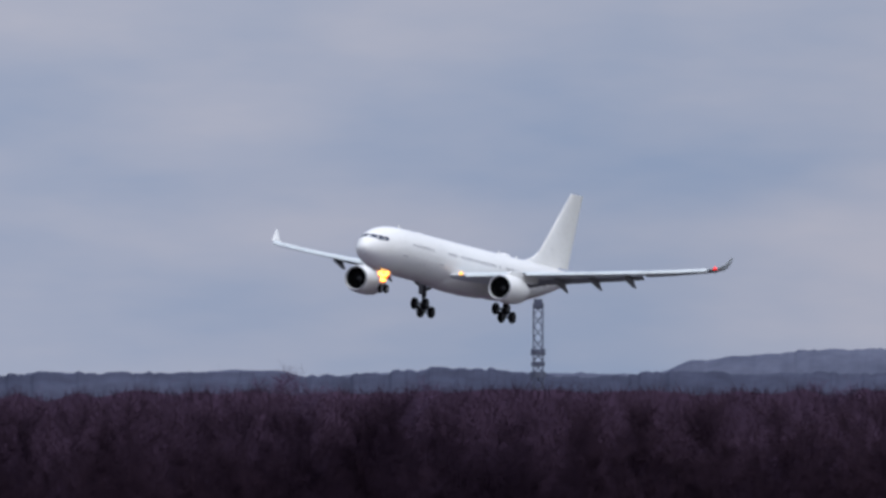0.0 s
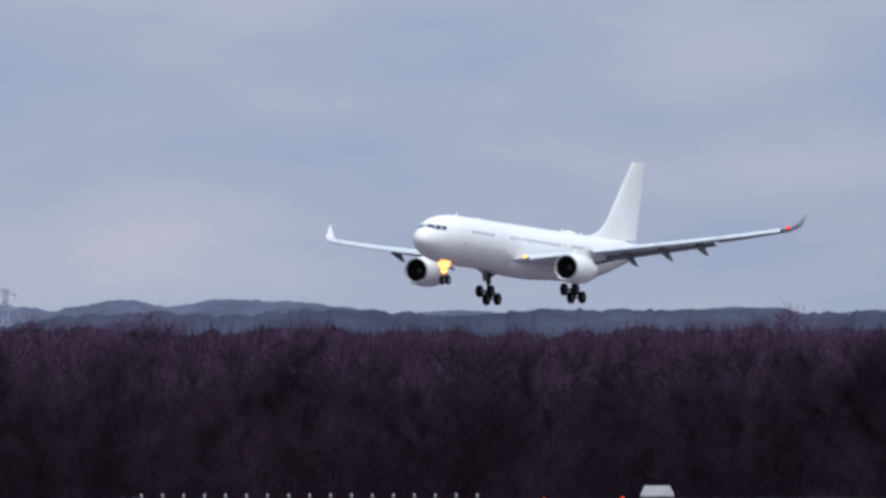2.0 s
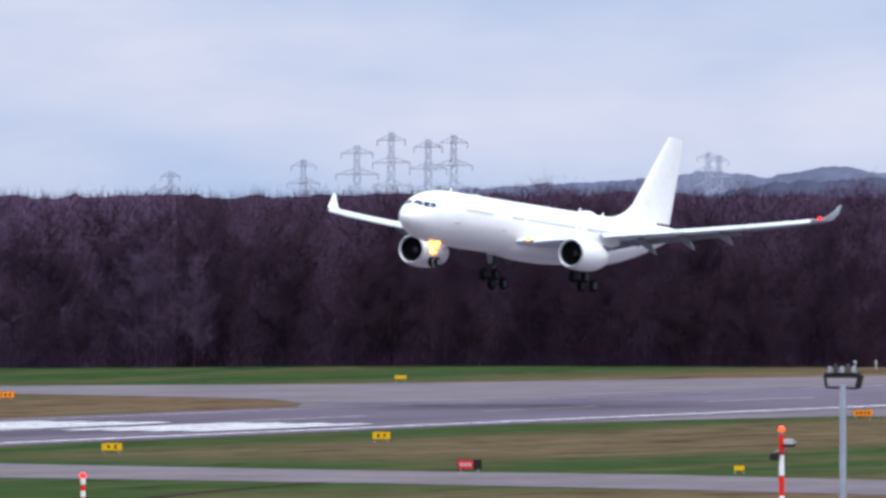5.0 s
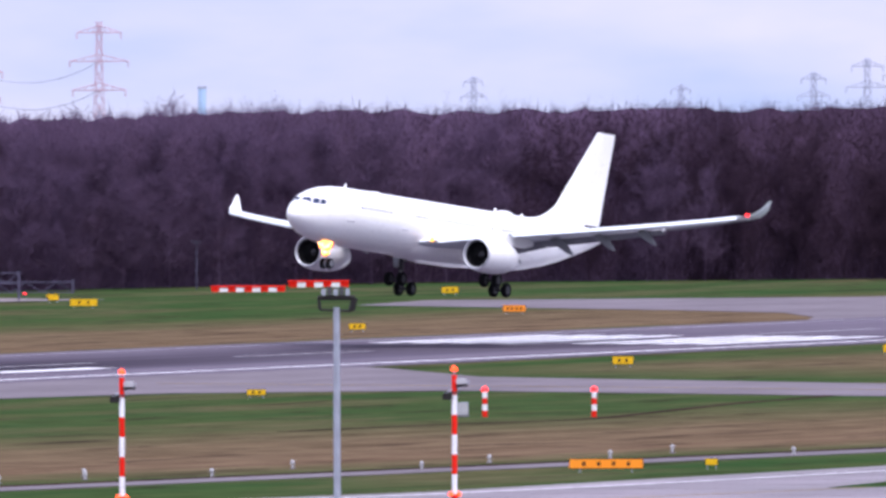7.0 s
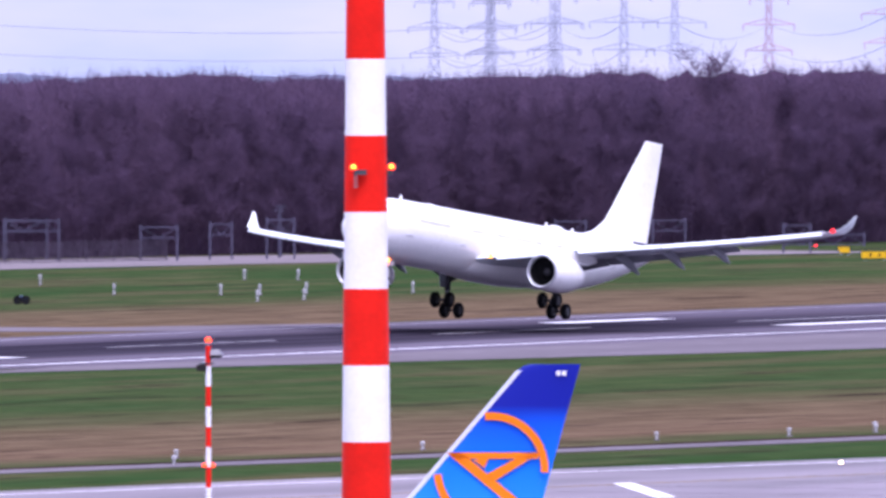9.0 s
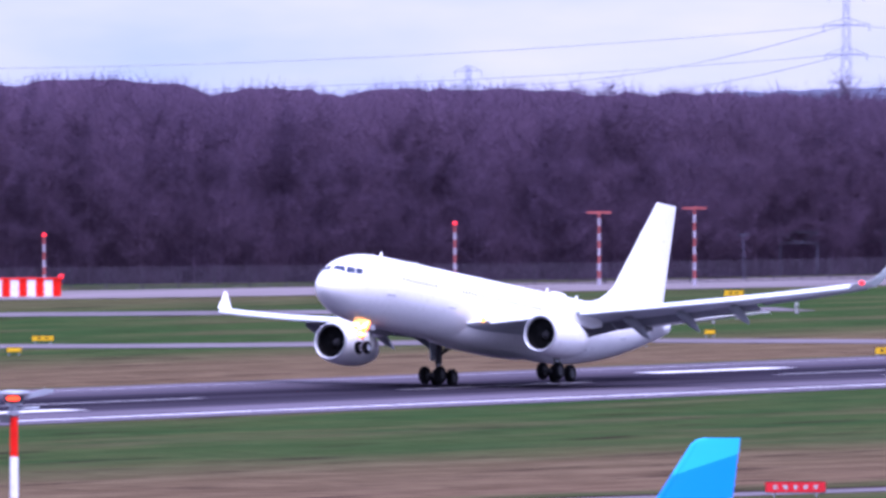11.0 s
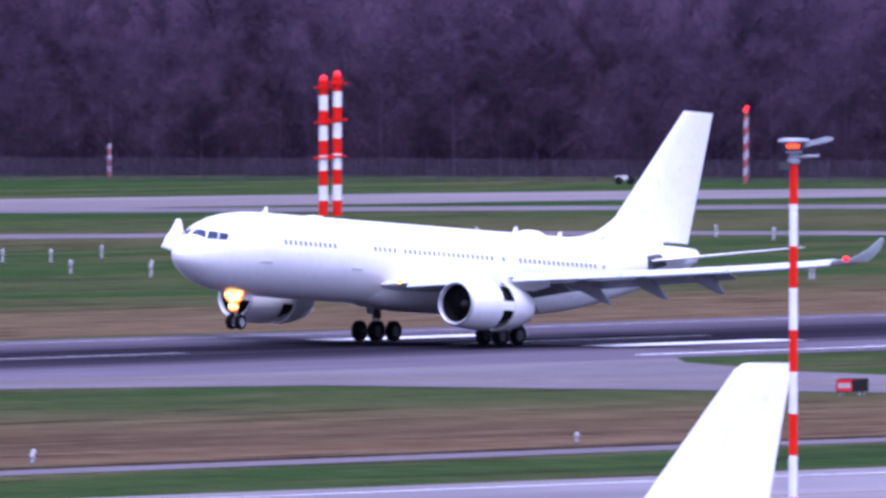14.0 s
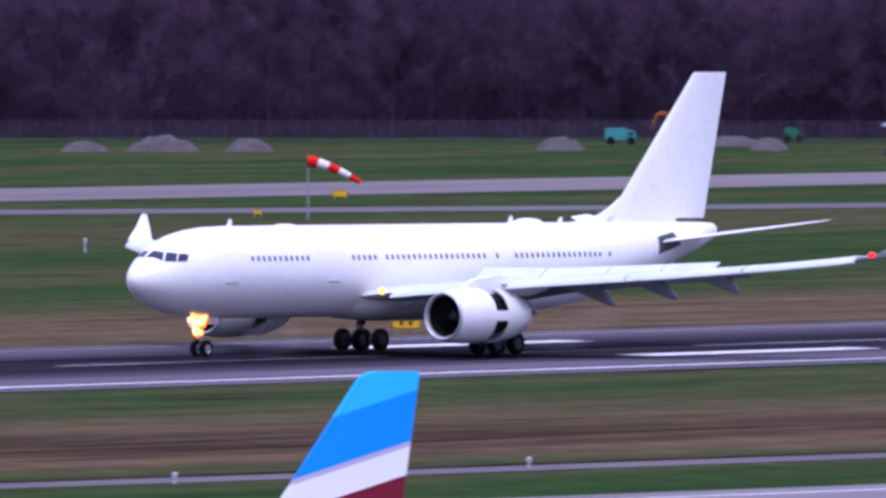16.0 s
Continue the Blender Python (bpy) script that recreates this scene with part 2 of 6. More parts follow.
    verge = N("ShaderNodeValToRGB")
    e = verge.color_ramp.elements
    e[0].position, e[0].color, e[1].position, e[1].color = 0.0, (0, 0, 0, 1), 1.0, (0, 0, 0, 1)
    for pos_, v in ((0.02, 0.0), (0.036, 0.9), (0.078, 0.85), (0.096, 0.0)):
        e.new(pos_).color = (v, v, v, 1)
    L(number("MULTIPLY", number("SUBTRACT", number("ADD", sep.outputs["Y"], number("MULTIPLY", wob, 0.4)), 600.0), 1 / 1000.0), verge.inputs[0])
    two_b = N("ShaderNodeMath")
    two_b.operation = "MAXIMUM"
    L(two.outputs[0], two_b.inputs[0]), L(number("MULTIPLY", east, verge.outputs[0]), two_b.inputs[1])
    patch = ramp(tex((1 / 70, 1 / 16), 6.0), 0.42, 0.66, (0, 0, 0), (0.9, 0.9, 0.9))
    both = N("ShaderNodeMath")
    both.operation = "MAXIMUM"
    L(two_b.outputs[0], both.inputs[0])
    half = N("ShaderNodeMath")
    half.operation, half.inputs[1].default_value = "MULTIPLY", 0.55
    L(patch, half.inputs[0]), L(half.outputs[0], both.inputs[1])
    col = mix(both.outputs[0], green, straw)
    soil = ramp(tex((1 / 26, 1 / 5), 6.0), 0.56, 0.68, (0, 0, 0), (0.85, 0.85, 0.85))
    bare = N("ShaderNodeValToRGB")
    e = bare.color_ramp.elements
    e[0].position, e[0].color, e[1].position, e[1].color = 0.0, (0, 0, 0, 1), 1.0, (0, 0, 0, 1)
    for pos_, v in ((0.122, 0.0), (0.130, 0.9), (0.146, 0.85), (0.156, 0.0)):
        e.new(pos_).color = (v, v, v, 1)
    L(number("MULTIPLY", number("SUBTRACT", off, 600.0), 1 / 1000.0), bare.inputs[0])
    west = ramp(number("MULTIPLY", number("SUBTRACT", sep.outputs["X"], 700.0), 1 / 400.0), 0.2, 0.5, (1, 1, 1), (0, 0, 0))
    streaky = ramp(tex((1 / 40, 1 / 3), 5.0), 0.38, 0.6, (0.25, 0.25, 0.25), (1, 1, 1))
    soil = number("MAXIMUM", soil, number("MULTIPLY", number("MULTIPLY", west, bare.outputs[0]), streaky))
    dark = N("ShaderNodeRGB")
    dark.outputs[0].default_value = (0.022, 0.014, 0.013, 1)
    col = mix(soil, col, dark.outputs[0])
    grain = N("ShaderNodeVectorMath")
    grain.operation = "SCALE"
    gr = N("ShaderNodeMapRange")
    gr.inputs["To Min"].default_value, gr.inputs["To Max"].default_value = 0.35, 1.6
    L(tex((1 / 1.8, 1 / 4.5), 5.0), gr.inputs["Value"])
    L(col, grain.inputs[0]), L(gr.outputs[0], grain.inputs["Scale"])
    L(grain.outputs[0], b.inputs["Base Color"])
    return m


GRASS = ground_material()


def runway_material():
    """Grey asphalt, blackened by rubber along the middle in long uneven streaks where aircraft touch down."""
    m = mat("runway_asphalt_with_rubber", (0.125, 0.108, 0.140), 0.92, vary=0.22, size=14, stretch=(6, 1, 1), bump=0.01)
    nt = m.node_tree
    N, L = nt.nodes.new, nt.links.new
    b = nt.nodes["Principled BSDF"]
    base = b.inputs["Base Color"].links[0].from_socket
    geo, sep, mp, nz = N("ShaderNodeNewGeometry"), N("ShaderNodeSeparateXYZ"), N("ShaderNodeMapping"), N("ShaderNodeTexNoise")
    mp.inputs["Scale"].default_value = (1 / 90, 1 / 3.5, 1)
    nz.inputs["Scale"].default_value, nz.inputs["Detail"].default_value = 1.0, 5.0
    L(geo.outputs["Position"], sep.inputs[0]), L(geo.outputs["Position"], mp.inputs["Vector"]), L(mp.outputs[0], nz.inputs["Vector"])
    def ramp(value, k, shift, stops):
        a, r = N("ShaderNodeMath"), N("ShaderNodeValToRGB")
        a.operation, a.inputs[1].default_value, a.inputs[2].default_value = "MULTIPLY_ADD", k, shift
        L(value, a.inputs[0]), L(a.outputs[0], r.inputs[0])
        e = r.color_ramp.elements
        e[0].position, e[0].color, e[1].position, e[1].color = 0, (0, 0, 0, 1), 1, (0, 0, 0, 1)
        for p, v in stops:
            e.new(p).color = (v, v, v, 1)
        return r.outputs[0]
    across = ramp(sep.outputs["Y"], 1 / 60, -704 / 60, ((0.22, 0.0), (0.31, 0.75), (0.40, 1.0), (0.66, 1.0), (0.78, 0.5), (0.9, 0.05)))
    along = ramp(sep.outputs["X"], 1 / 2000, 0.0, ((0.1, 1.0), (0.40, 1.0), (0.72, 0.95), (0.80, 0.35), (0.88, 0.0)))
    streak = N("ShaderNodeMapRange")
    streak.inputs["From Min"].default_value, streak.inputs["From Max"].default_value, streak.inputs["To Min"].default_value, streak.inputs["To Max"].default_value = 0.3, 0.6, 0.72, 1.0
    L(nz.outputs[0], streak.inputs["Value"])
    f1, f2, mx = N("ShaderNodeMath"), N("ShaderNodeMath"), N("ShaderNodeMix")
    f1.operation = f2.operation = "MULTIPLY"
    mx.data_type = "RGBA"
    mx.inputs["B"].default_value = (0.014, 0.012, 0.020, 1)
    L(across, f1.inputs[0]), L(along, f1.inputs[1]), L(f1.outputs[0], f2.inputs[0]), L(streak.outputs[0], f2.inputs[1])
    L(f2.outputs[0], mx.inputs["Factor"]), L(base, mx.inputs["A"]), L(mx.outputs["Result"], b.inputs["Base Color"])
    return m


RUNWAY = runway_material()


# ---- mesh helpers ----
def finish(ob, bm, material, smooth=False):
    bmesh.ops.recalc_face_normals(bm, faces=bm.faces)
    for f in bm.faces:
        f.smooth = smooth
    if smooth:
        for e in bm.edges:
            if len(e.link_faces) == 2 and e.calc_face_angle(0) > 0.75:
                e.smooth = False
    bm.to_mesh(ob.data)
    bm.free()
    for m in (material if isinstance(material, (list, tuple)) else [material]):
        ob.data.materials.append(m)


def part(name, bm, material, parent=None, label="", smooth=False):
    ob = new(name, bpy.data.meshes.new(name))
    finish(ob, bm, material, smooth)
    ob.parent = parent
    if label:
        ob["label"] = label
    return ob


def empty(name, label, category, group="", kind=""):
    return tagged(new(name), label, category, group, kind)


def loft(rings, bm=None, closed=True, caps=True):
    bm = bm or bmesh.new()
    rows = [[bm.verts.new(p) for p in r] for r in rings]
    n = len(rows[0])
    for a, b in zip(rows, rows[1:]):
        for i in range(n if closed else n - 1):
            j = (i + 1) % n
            bm.faces.new((a[i], a[j], b[j], b[i]))
    if caps and closed:
        bm.faces.new(rows[0][::-1])
        bm.faces.new(rows[-1])
    return bm


def box(x0, x1, y0, y1, z0, z1, bm=None, bevel=0.0):
    bm = bm or bmesh.new()
    r = bmesh.ops.create_cube(bm, size=1, matrix=Matrix.Translation(((x0 + x1) / 2, (y0 + y1) / 2, (z0 + z1) / 2)) @ Matrix.Diagonal((x1 - x0, y1 - y0, z1 - z0, 1)))
    if bevel:
        edges = list({e for v in r["verts"] for e in v.link_edges})
        bmesh.ops.bevel(bm, geom=edges, offset=bevel, segments=2, affect="EDGES")
    return bm


def rod(a, b, r0, r1=None, n=8, bm=None, caps=True):
    """A round bar from a to b."""
    a, b = Vector(a), Vector(b)
    q = (b - a).to_track_quat("Z", "Y").to_matrix()
    r1 = r0 if r1 is None else r1
    rings = [[p + q @ Vector((r * math.cos(2 * math.pi * i / n), r * math.sin(2 * math.pi * i / n), 0)) for i in range(n)] for p, r in ((a, r0), (b, r1))]
    return loft(rings, bm, caps=caps)


def turned(profile, centre, n=32, bm=None, axis="x", caps=False):
    """A body turned about a line along axis through centre; profile rows are (along, radius)."""
    c = Vector(centre)
    rings = []
    for s, r in profile:
        ring = []
        for i in range(n):
            u, v = r * math.cos(2 * math.pi * i / n), r * math.sin(2 * math.pi * i / n)
            ring.append(c + Vector({"x": (s, u, v), "y": (u, s, v), "z": (u, v, s)}[axis]))
        rings.append(ring)
    return loft(rings, bm, caps=caps)


def ball(centre, r, bm=None, seg=12, squash=(1, 1, 1)):
    bm = bm or bmesh.new()
    bmesh.ops.create_uvsphere(bm, u_segments=seg, v_segments=max(6, seg // 2), radius=1, matrix=Matrix.Translation(centre) @ Matrix.Diagonal((r * squash[0], r * squash[1], r * squash[2], 1)))
    return bm


# ---- the ground ----
def ground():
    """One sheet to the horizon, finer where the airfield is."""
    xs = [-4800, -2000, -500] + list(range(0, 2400, 100)) + [2800, 3600, 4800]
    ys = [-4800, -2000, -500] + list(range(0, 1500, 100)) + [2000, 3000, 4800]
    bm = bmesh.new()
    grid = [[bm.verts.new((x, y, 0)) for x in xs] for y in ys]
    for a, b in zip(grid, grid[1:]):
        for i in range(len(xs) - 1):
            bm.faces.new((a[i], a[i + 1], b[i + 1], b[i]))
    tagged(part("ground", bm, GRASS), "winter airfield grass, green with straw-brown strips", "grass", kind="structure")


def slab(name, points, z, material, label, category, thick=0.03):
    """A flat pavement with a small edge, its top z above the grass."""
    bm = bmesh.new()
    top = [bm.verts.new((x, y, z)) for x, y in points]
    low = [bm.verts.new((x, y, z - thick)) for x, y in points]
    bm.faces.new(top)
    n = len(top)
    for i in range(n):
        bm.faces.new((top[i], low[i], low[(i + 1) % n], top[(i + 1) % n]))
    bm.normal_update()
    bmesh.ops.triangulate(bm, faces=[f for f in bm.faces if len(f.verts) > 4])
    return tagged(part(name, bm, material), label, category, kind="structure")


def smoothed(points, times=2):
    for _ in range(times):
        out = [points[0]]
        for (ax, ay), (bx, by) in zip(points, points[1:]):
            out += [(0.75 * ax + 0.25 * bx, 0.75 * ay + 0.25 * by), (0.25 * ax + 0.75 * bx, 0.25 * ay + 0.75 * by)]
        points = out + [points[-1]]
    return points


def ribbon(name, line, width, z, material, label, category, soft=2):
    """A strip of pavement along a line of places."""
    line = smoothed(line, soft)
    left, right = [], []
    for i, (x, y) in enumerate(line):
        (ax, ay), (bx, by) = line[max(i - 1, 0)], line[min(i + 1, len(line) - 1)]
        d = math.hypot(bx - ax, by - ay)
        nx, ny = -(by - ay) / d * width / 2, (bx - ax) / d * width / 2
        left.append((x + nx, y + ny)), right.append((x - nx, y - ny))
    bm = bmesh.new()
    rows = [[bm.verts.new((lx, ly, z - 0.03)), bm.verts.new((lx, ly, z)), bm.verts.new((rx, ry, z)), bm.verts.new((rx, ry, z - 0.03))] for (lx, ly), (rx, ry) in zip(left, right)]
    for a, b in zip(rows, rows[1:]):
        for i in range(3):
            bm.faces.new((a[i], a[i + 1], b[i + 1], b[i]))
    return tagged(part(name, bm, material), label, category, kind="structure")


ground()
RUNWAY_Y = 735.0
slab("runway", [(-400, 704), (2060, 704), (2060, 763), (-400, 763)], 0.06, RUNWAY, "grey asphalt runway blackened by tyre rubber", "runway")
ribbon("service_road", [(300, 640), (650, 604), (780, 597), (870, 594), (1036, 559), (1125, 546), (1224, 534), (1500, 500), (1900, 450)], 5.0, 0.045, TAXI, "narrow paved service road through the grass", "road")
SOIL = mat("dark_ditch_soil", (0.020, 0.014, 0.012), 0.95, second=(0.045, 0.032, 0.024), size=2.5, stretch=(3, 1, 1), fine=0.3)
# Flat strip in soil colour, with the ditch's shadow painted as its darkness.
ribbon("road_ditch_shadow", [(300, 644.2), (650, 608.2), (780, 601.2), (870, 598.2), (1036, 563.2), (1125, 550.2), (1224, 538.2), (1500, 504.2), (1900, 454.2)], 2.2, 0.04, SOIL, "dark strip for the ditch and its shadow beside the service road", "ditch")
ribbon("grass_drain", [(1270, 602), (1300, 600), (1313, 596), (1340, 602), (1370, 609), (1396, 612), (1430, 620)], 1.3, 0.035, SOIL, "narrow muddy drain curving through the grass", "ditch")
ribbon("second_runway", [(700, 1115), (1000, 1095), (1262, 1080), (1407, 1072), (1490, 1050), (1570, 1005), (1667, 962), (1757, 946), (1850, 915)], 40, 0.06, ASPHALT, "distant second runway", "runway")
ribbon("taxiway_link", [(1330, 1075), (1385, 1035), (1425, 1010), (1455, 985), (1520, 925), (1560, 880)], 20, 0.055, TAXI, "grey link taxiway between the runways", "taxiway")
slab("apron", [(-900, 640), (300, 606), (600, 579), (720, 572), (835, 565), (960, 545), (1035, 534), (1113, 517), (1190, 515), (1400, 480), (1900, 420), (1900, -700), (-900, -700)], 0.05, APRON,
     "pale grey wet concrete apron and taxiway", "apron")
slab("grass_island", [(1130, 495), (1180, 503), (1235, 498), (1330, 478), (1420, 440), (1300, 440), (1160, 470)], 0.09, GRASS, "strip of grass between apron taxiways", "grass", 0.03)


def stripes():
    """Runway paint: side lines, centre line, touchdown bars, the aiming blocks; taxiway lines."""
    def bar(name, x0, x1, y0, y1, material=PAINT, z=0.088):
        slab(name, [(x0, y0), (x1, y0), (x1, y1), (x0, y1)], z, material, "white painted runway marking, worn", "marking", 0.006)
    bar("side_stripe", -300, 880, 708.6, 709.6)
    bar("side_stripe", 986, 1955, 708.6, 709.6)
    bar("side_stripe", -300, 1955, 757.6, 758.2, WORN)
    for x in range(-200, 1900, 60):
        bar("centre_stripe", x, x + 30, RUNWAY_Y - 0.45, RUNWAY_Y + 0.45, WORN)
    for i, x in enumerate((725, 872, 1013, 1162, 1312, 1478)):
        for y in ((722.5, 725.5), (746.0, 749.0)):
            bar("touchdown_bar", x - 11, x + 11, *y)
    for k in range(4):
        for s in (-1, 1):
            y = RUNWAY_Y + s * (4.5 + 4.2 * k)
            bar("threshold_bar", 1608, 1650, y - 1.1, y + 1.1)
    slab("red_marking", [(941, 636), (950, 636), (953, 600), (944, 600)], 0.065, PINKPAINT, "faded red painted taxiway marking", "marking", 0.006)
    for pts in ([(905, 712), (930, 690), (941, 655), (946, 612), (950, 560)], [(1430, 690), (1424, 630), (1413, 565)]):
        ribbon("taxi_line", pts, 0.5, 0.07, YELLOWPAINT, "worn yellow taxiway centre line", "marking")
    ribbon("apron_line", [(560, 560), (720, 548), (850, 540), (1000, 515), (1150, 490)], 0.5, 0.065, YELLOWPAINT, "worn yellow apron guide line", "marking")
    slab("apron_dash", [(1016.4, 513.6), (1018.2, 513.2), (992, 497), (990.5, 497.6)], 0.068, PAINT, "broad white dash on the apron", "marking", 0.006)
    ribbon("apron_edge_line", [(600, 574), (720, 567), (835, 560), (1035, 529), (1113, 512), (1190, 509)], 0.35, 0.065, PAINT, "thin pale apron edge line", "marking")


stripes()


def apron_joints():
    """Sawn joints between the concrete bays of the near apron, shallow dark grooves filled with tar."""
    bm = bmesh.new()
    for i in range(60):
        x = 500 + i * 12.5
        box(x - 0.06, x + 0.06, 380, 512, 0.045, 0.056, bm)
    tagged(part("apron_joints", bm, SIGNBLACK), "tar-filled joints between concrete bays", "joint", kind="structure")


apron_joints()


# ---- forest, hills ----
EDGE = [(2160, 560), (2075, 720), (2014, 800), (2005, 862), (1960, 915), (1790, 960), (1705, 985), (1640, 1035), (1570, 1085), (1535, 1150), (1470, 1235), (1380, 1330), (1260, 1430)]


def edge_point(s):
    """A place on the wood's edge s metres along it, and the direction away from the airfield."""
    for (ax, ay), (bx, by) in zip(EDGE, EDGE[1:]):
        d = math.hypot(bx - ax, by - ay)
        if s <= d:
            k = s / d
            x, y = ax + (bx - ax) * k, ay + (by - ay) * k
            r = math.hypot(x, y)
            return x, y, x / r, y / r
        s -= d
    return None


def bare_tree(seed, height, twigs):
    """Vertices and triangles of a leafless tree: trunk, limbs and sprays of thin twigs."""
    rng = random.Random(seed)
    verts, tris = [], []

    def spike(a, b, w):
        d = (b - a)
        side = d.cross(Vector((rng.uniform(-1, 1), rng.uniform(-1, 1), 0.3)))
        side = side.normalized() * w if side.length else Vector((w, 0, 0))
        up = d.cross(side).normalized() * w
        k = len(verts)
        verts.extend([a + side, a - side * 0.5 + up * 0.8, a - side * 0.5 - up * 0.8, b])
        tris.extend([(k, k + 1, k + 3), (k + 1, k + 2, k + 3), (k + 2, k, k + 3)])

    def sliver(a, b, w):
        d = (b - a)
        side = d.cross(Vector((rng.uniform(-1, 1), rng.uniform(-1, 1), rng.uniform(-1, 1))))
        if not side.length:
            return
        side = side.normalized() * w
        k = len(verts)
        verts.extend([a + side, a - side, b])
        tris.append((k, k + 1, k + 2))

    top = Vector((rng.uniform(-0.6, 0.6), rng.uniform(-0.6, 0.6), height * 0.9))
    spike(Vector((0, 0, -0.3)), top, height * 0.006)
    limbs = []
    for i in range(22):
        h = height * rng.uniform(0.10, 0.8)
        a = Vector((top.x * h / height, top.y * h / height, h))
        turn = rng.uniform(0, 2 * math.pi)
        reach = height * rng.uniform(0.14, 0.30) * (1.15 - 0.6 * h / height)
        b = a + Vector((math.cos(turn) * reach, math.sin(turn) * reach, height * rng.uniform(0.10, 0.26)))
        b.z = min(b.z, height * rng.uniform(0.9, 1.0))
        spike(a, b, height * 0.0026)
        limbs.append((a, b))
    limbs.append((top * 0.6, top))
    for i in range(twigs):
        a, b = limbs[rng.randrange(len(limbs))]
        p = a.lerp(b, rng.uniform(0.25, 1.0))
        d = Vector((rng.gauss(0, 1), rng.gauss(0, 1), rng.gauss(0.5, 0.8))).normalized() * height * rng.uniform(0.05, 0.13)
        sliver(p, p + d, rng.uniform(0.02, 0.044))
        if i % 2 == 0:
            q = p + d * rng.uniform(0.4, 0.8)
            sliver(q, q + Vector((rng.gauss(0, 1), rng.gauss(0, 1), rng.gauss(0.4, 0.8))).normalized() * height * 0.06, 0.025)
    return np.array([tuple(v) for v in verts]), np.array(tris)


def merged(name, pieces, material, label, category):
    """Many placed copies as one mesh of kind stuff. pieces: (verts, tris, place, turn, size)."""
    vs, ts, k = [], [], 0
    for v, t, (x, y, z), a, s in pieces:
        c, si = math.cos(a), math.sin(a)
        w = v * s
        vs.append(np.stack([x + c * w[:, 0] - si * w[:, 1], y + si * w[:, 0] + c * w[:, 1], z + w[:, 2]], 1))
        ts.append(t + k)
        k += len(v)
    vs, ts = np.concatenate(vs), np.concatenate(ts)
    me = bpy.data.meshes.new(name)
    me.vertices.add(len(vs)), me.loops.add(ts.size), me.polygons.add(len(ts))
    me.vertices.foreach_set("co", vs.astype(np.float32).ravel())
    me.loops.foreach_set("vertex_index", ts.astype(np.int32).ravel())
    me.polygons.foreach_set("loop_start", np.arange(0, ts.size, 3, dtype=np.int32))
    me.update(calc_edges=True)
    me.materials.append(material)
    return tagged(new(name, me), label, category, kind="stuff")


def crown_height(s, x):
    """Height of the closed canopy s metres along the edge: rounded crowns of uneven size."""
    tall = 20.1 - 0.9 * min(1, max(0, (1960 - x) / 120)) + 4.0 * min(1, max(0, (1730 - x) / 170))
    dome = abs(noise.noise((s / 7.5, 4, 1))) * 1.5 + abs(noise.noise((s / 3.1, 2, 9))) * 0.7
    return tall * (1 + 0.05 * noise.noise((s / 38, 1, 8))) + 0.5 - dome


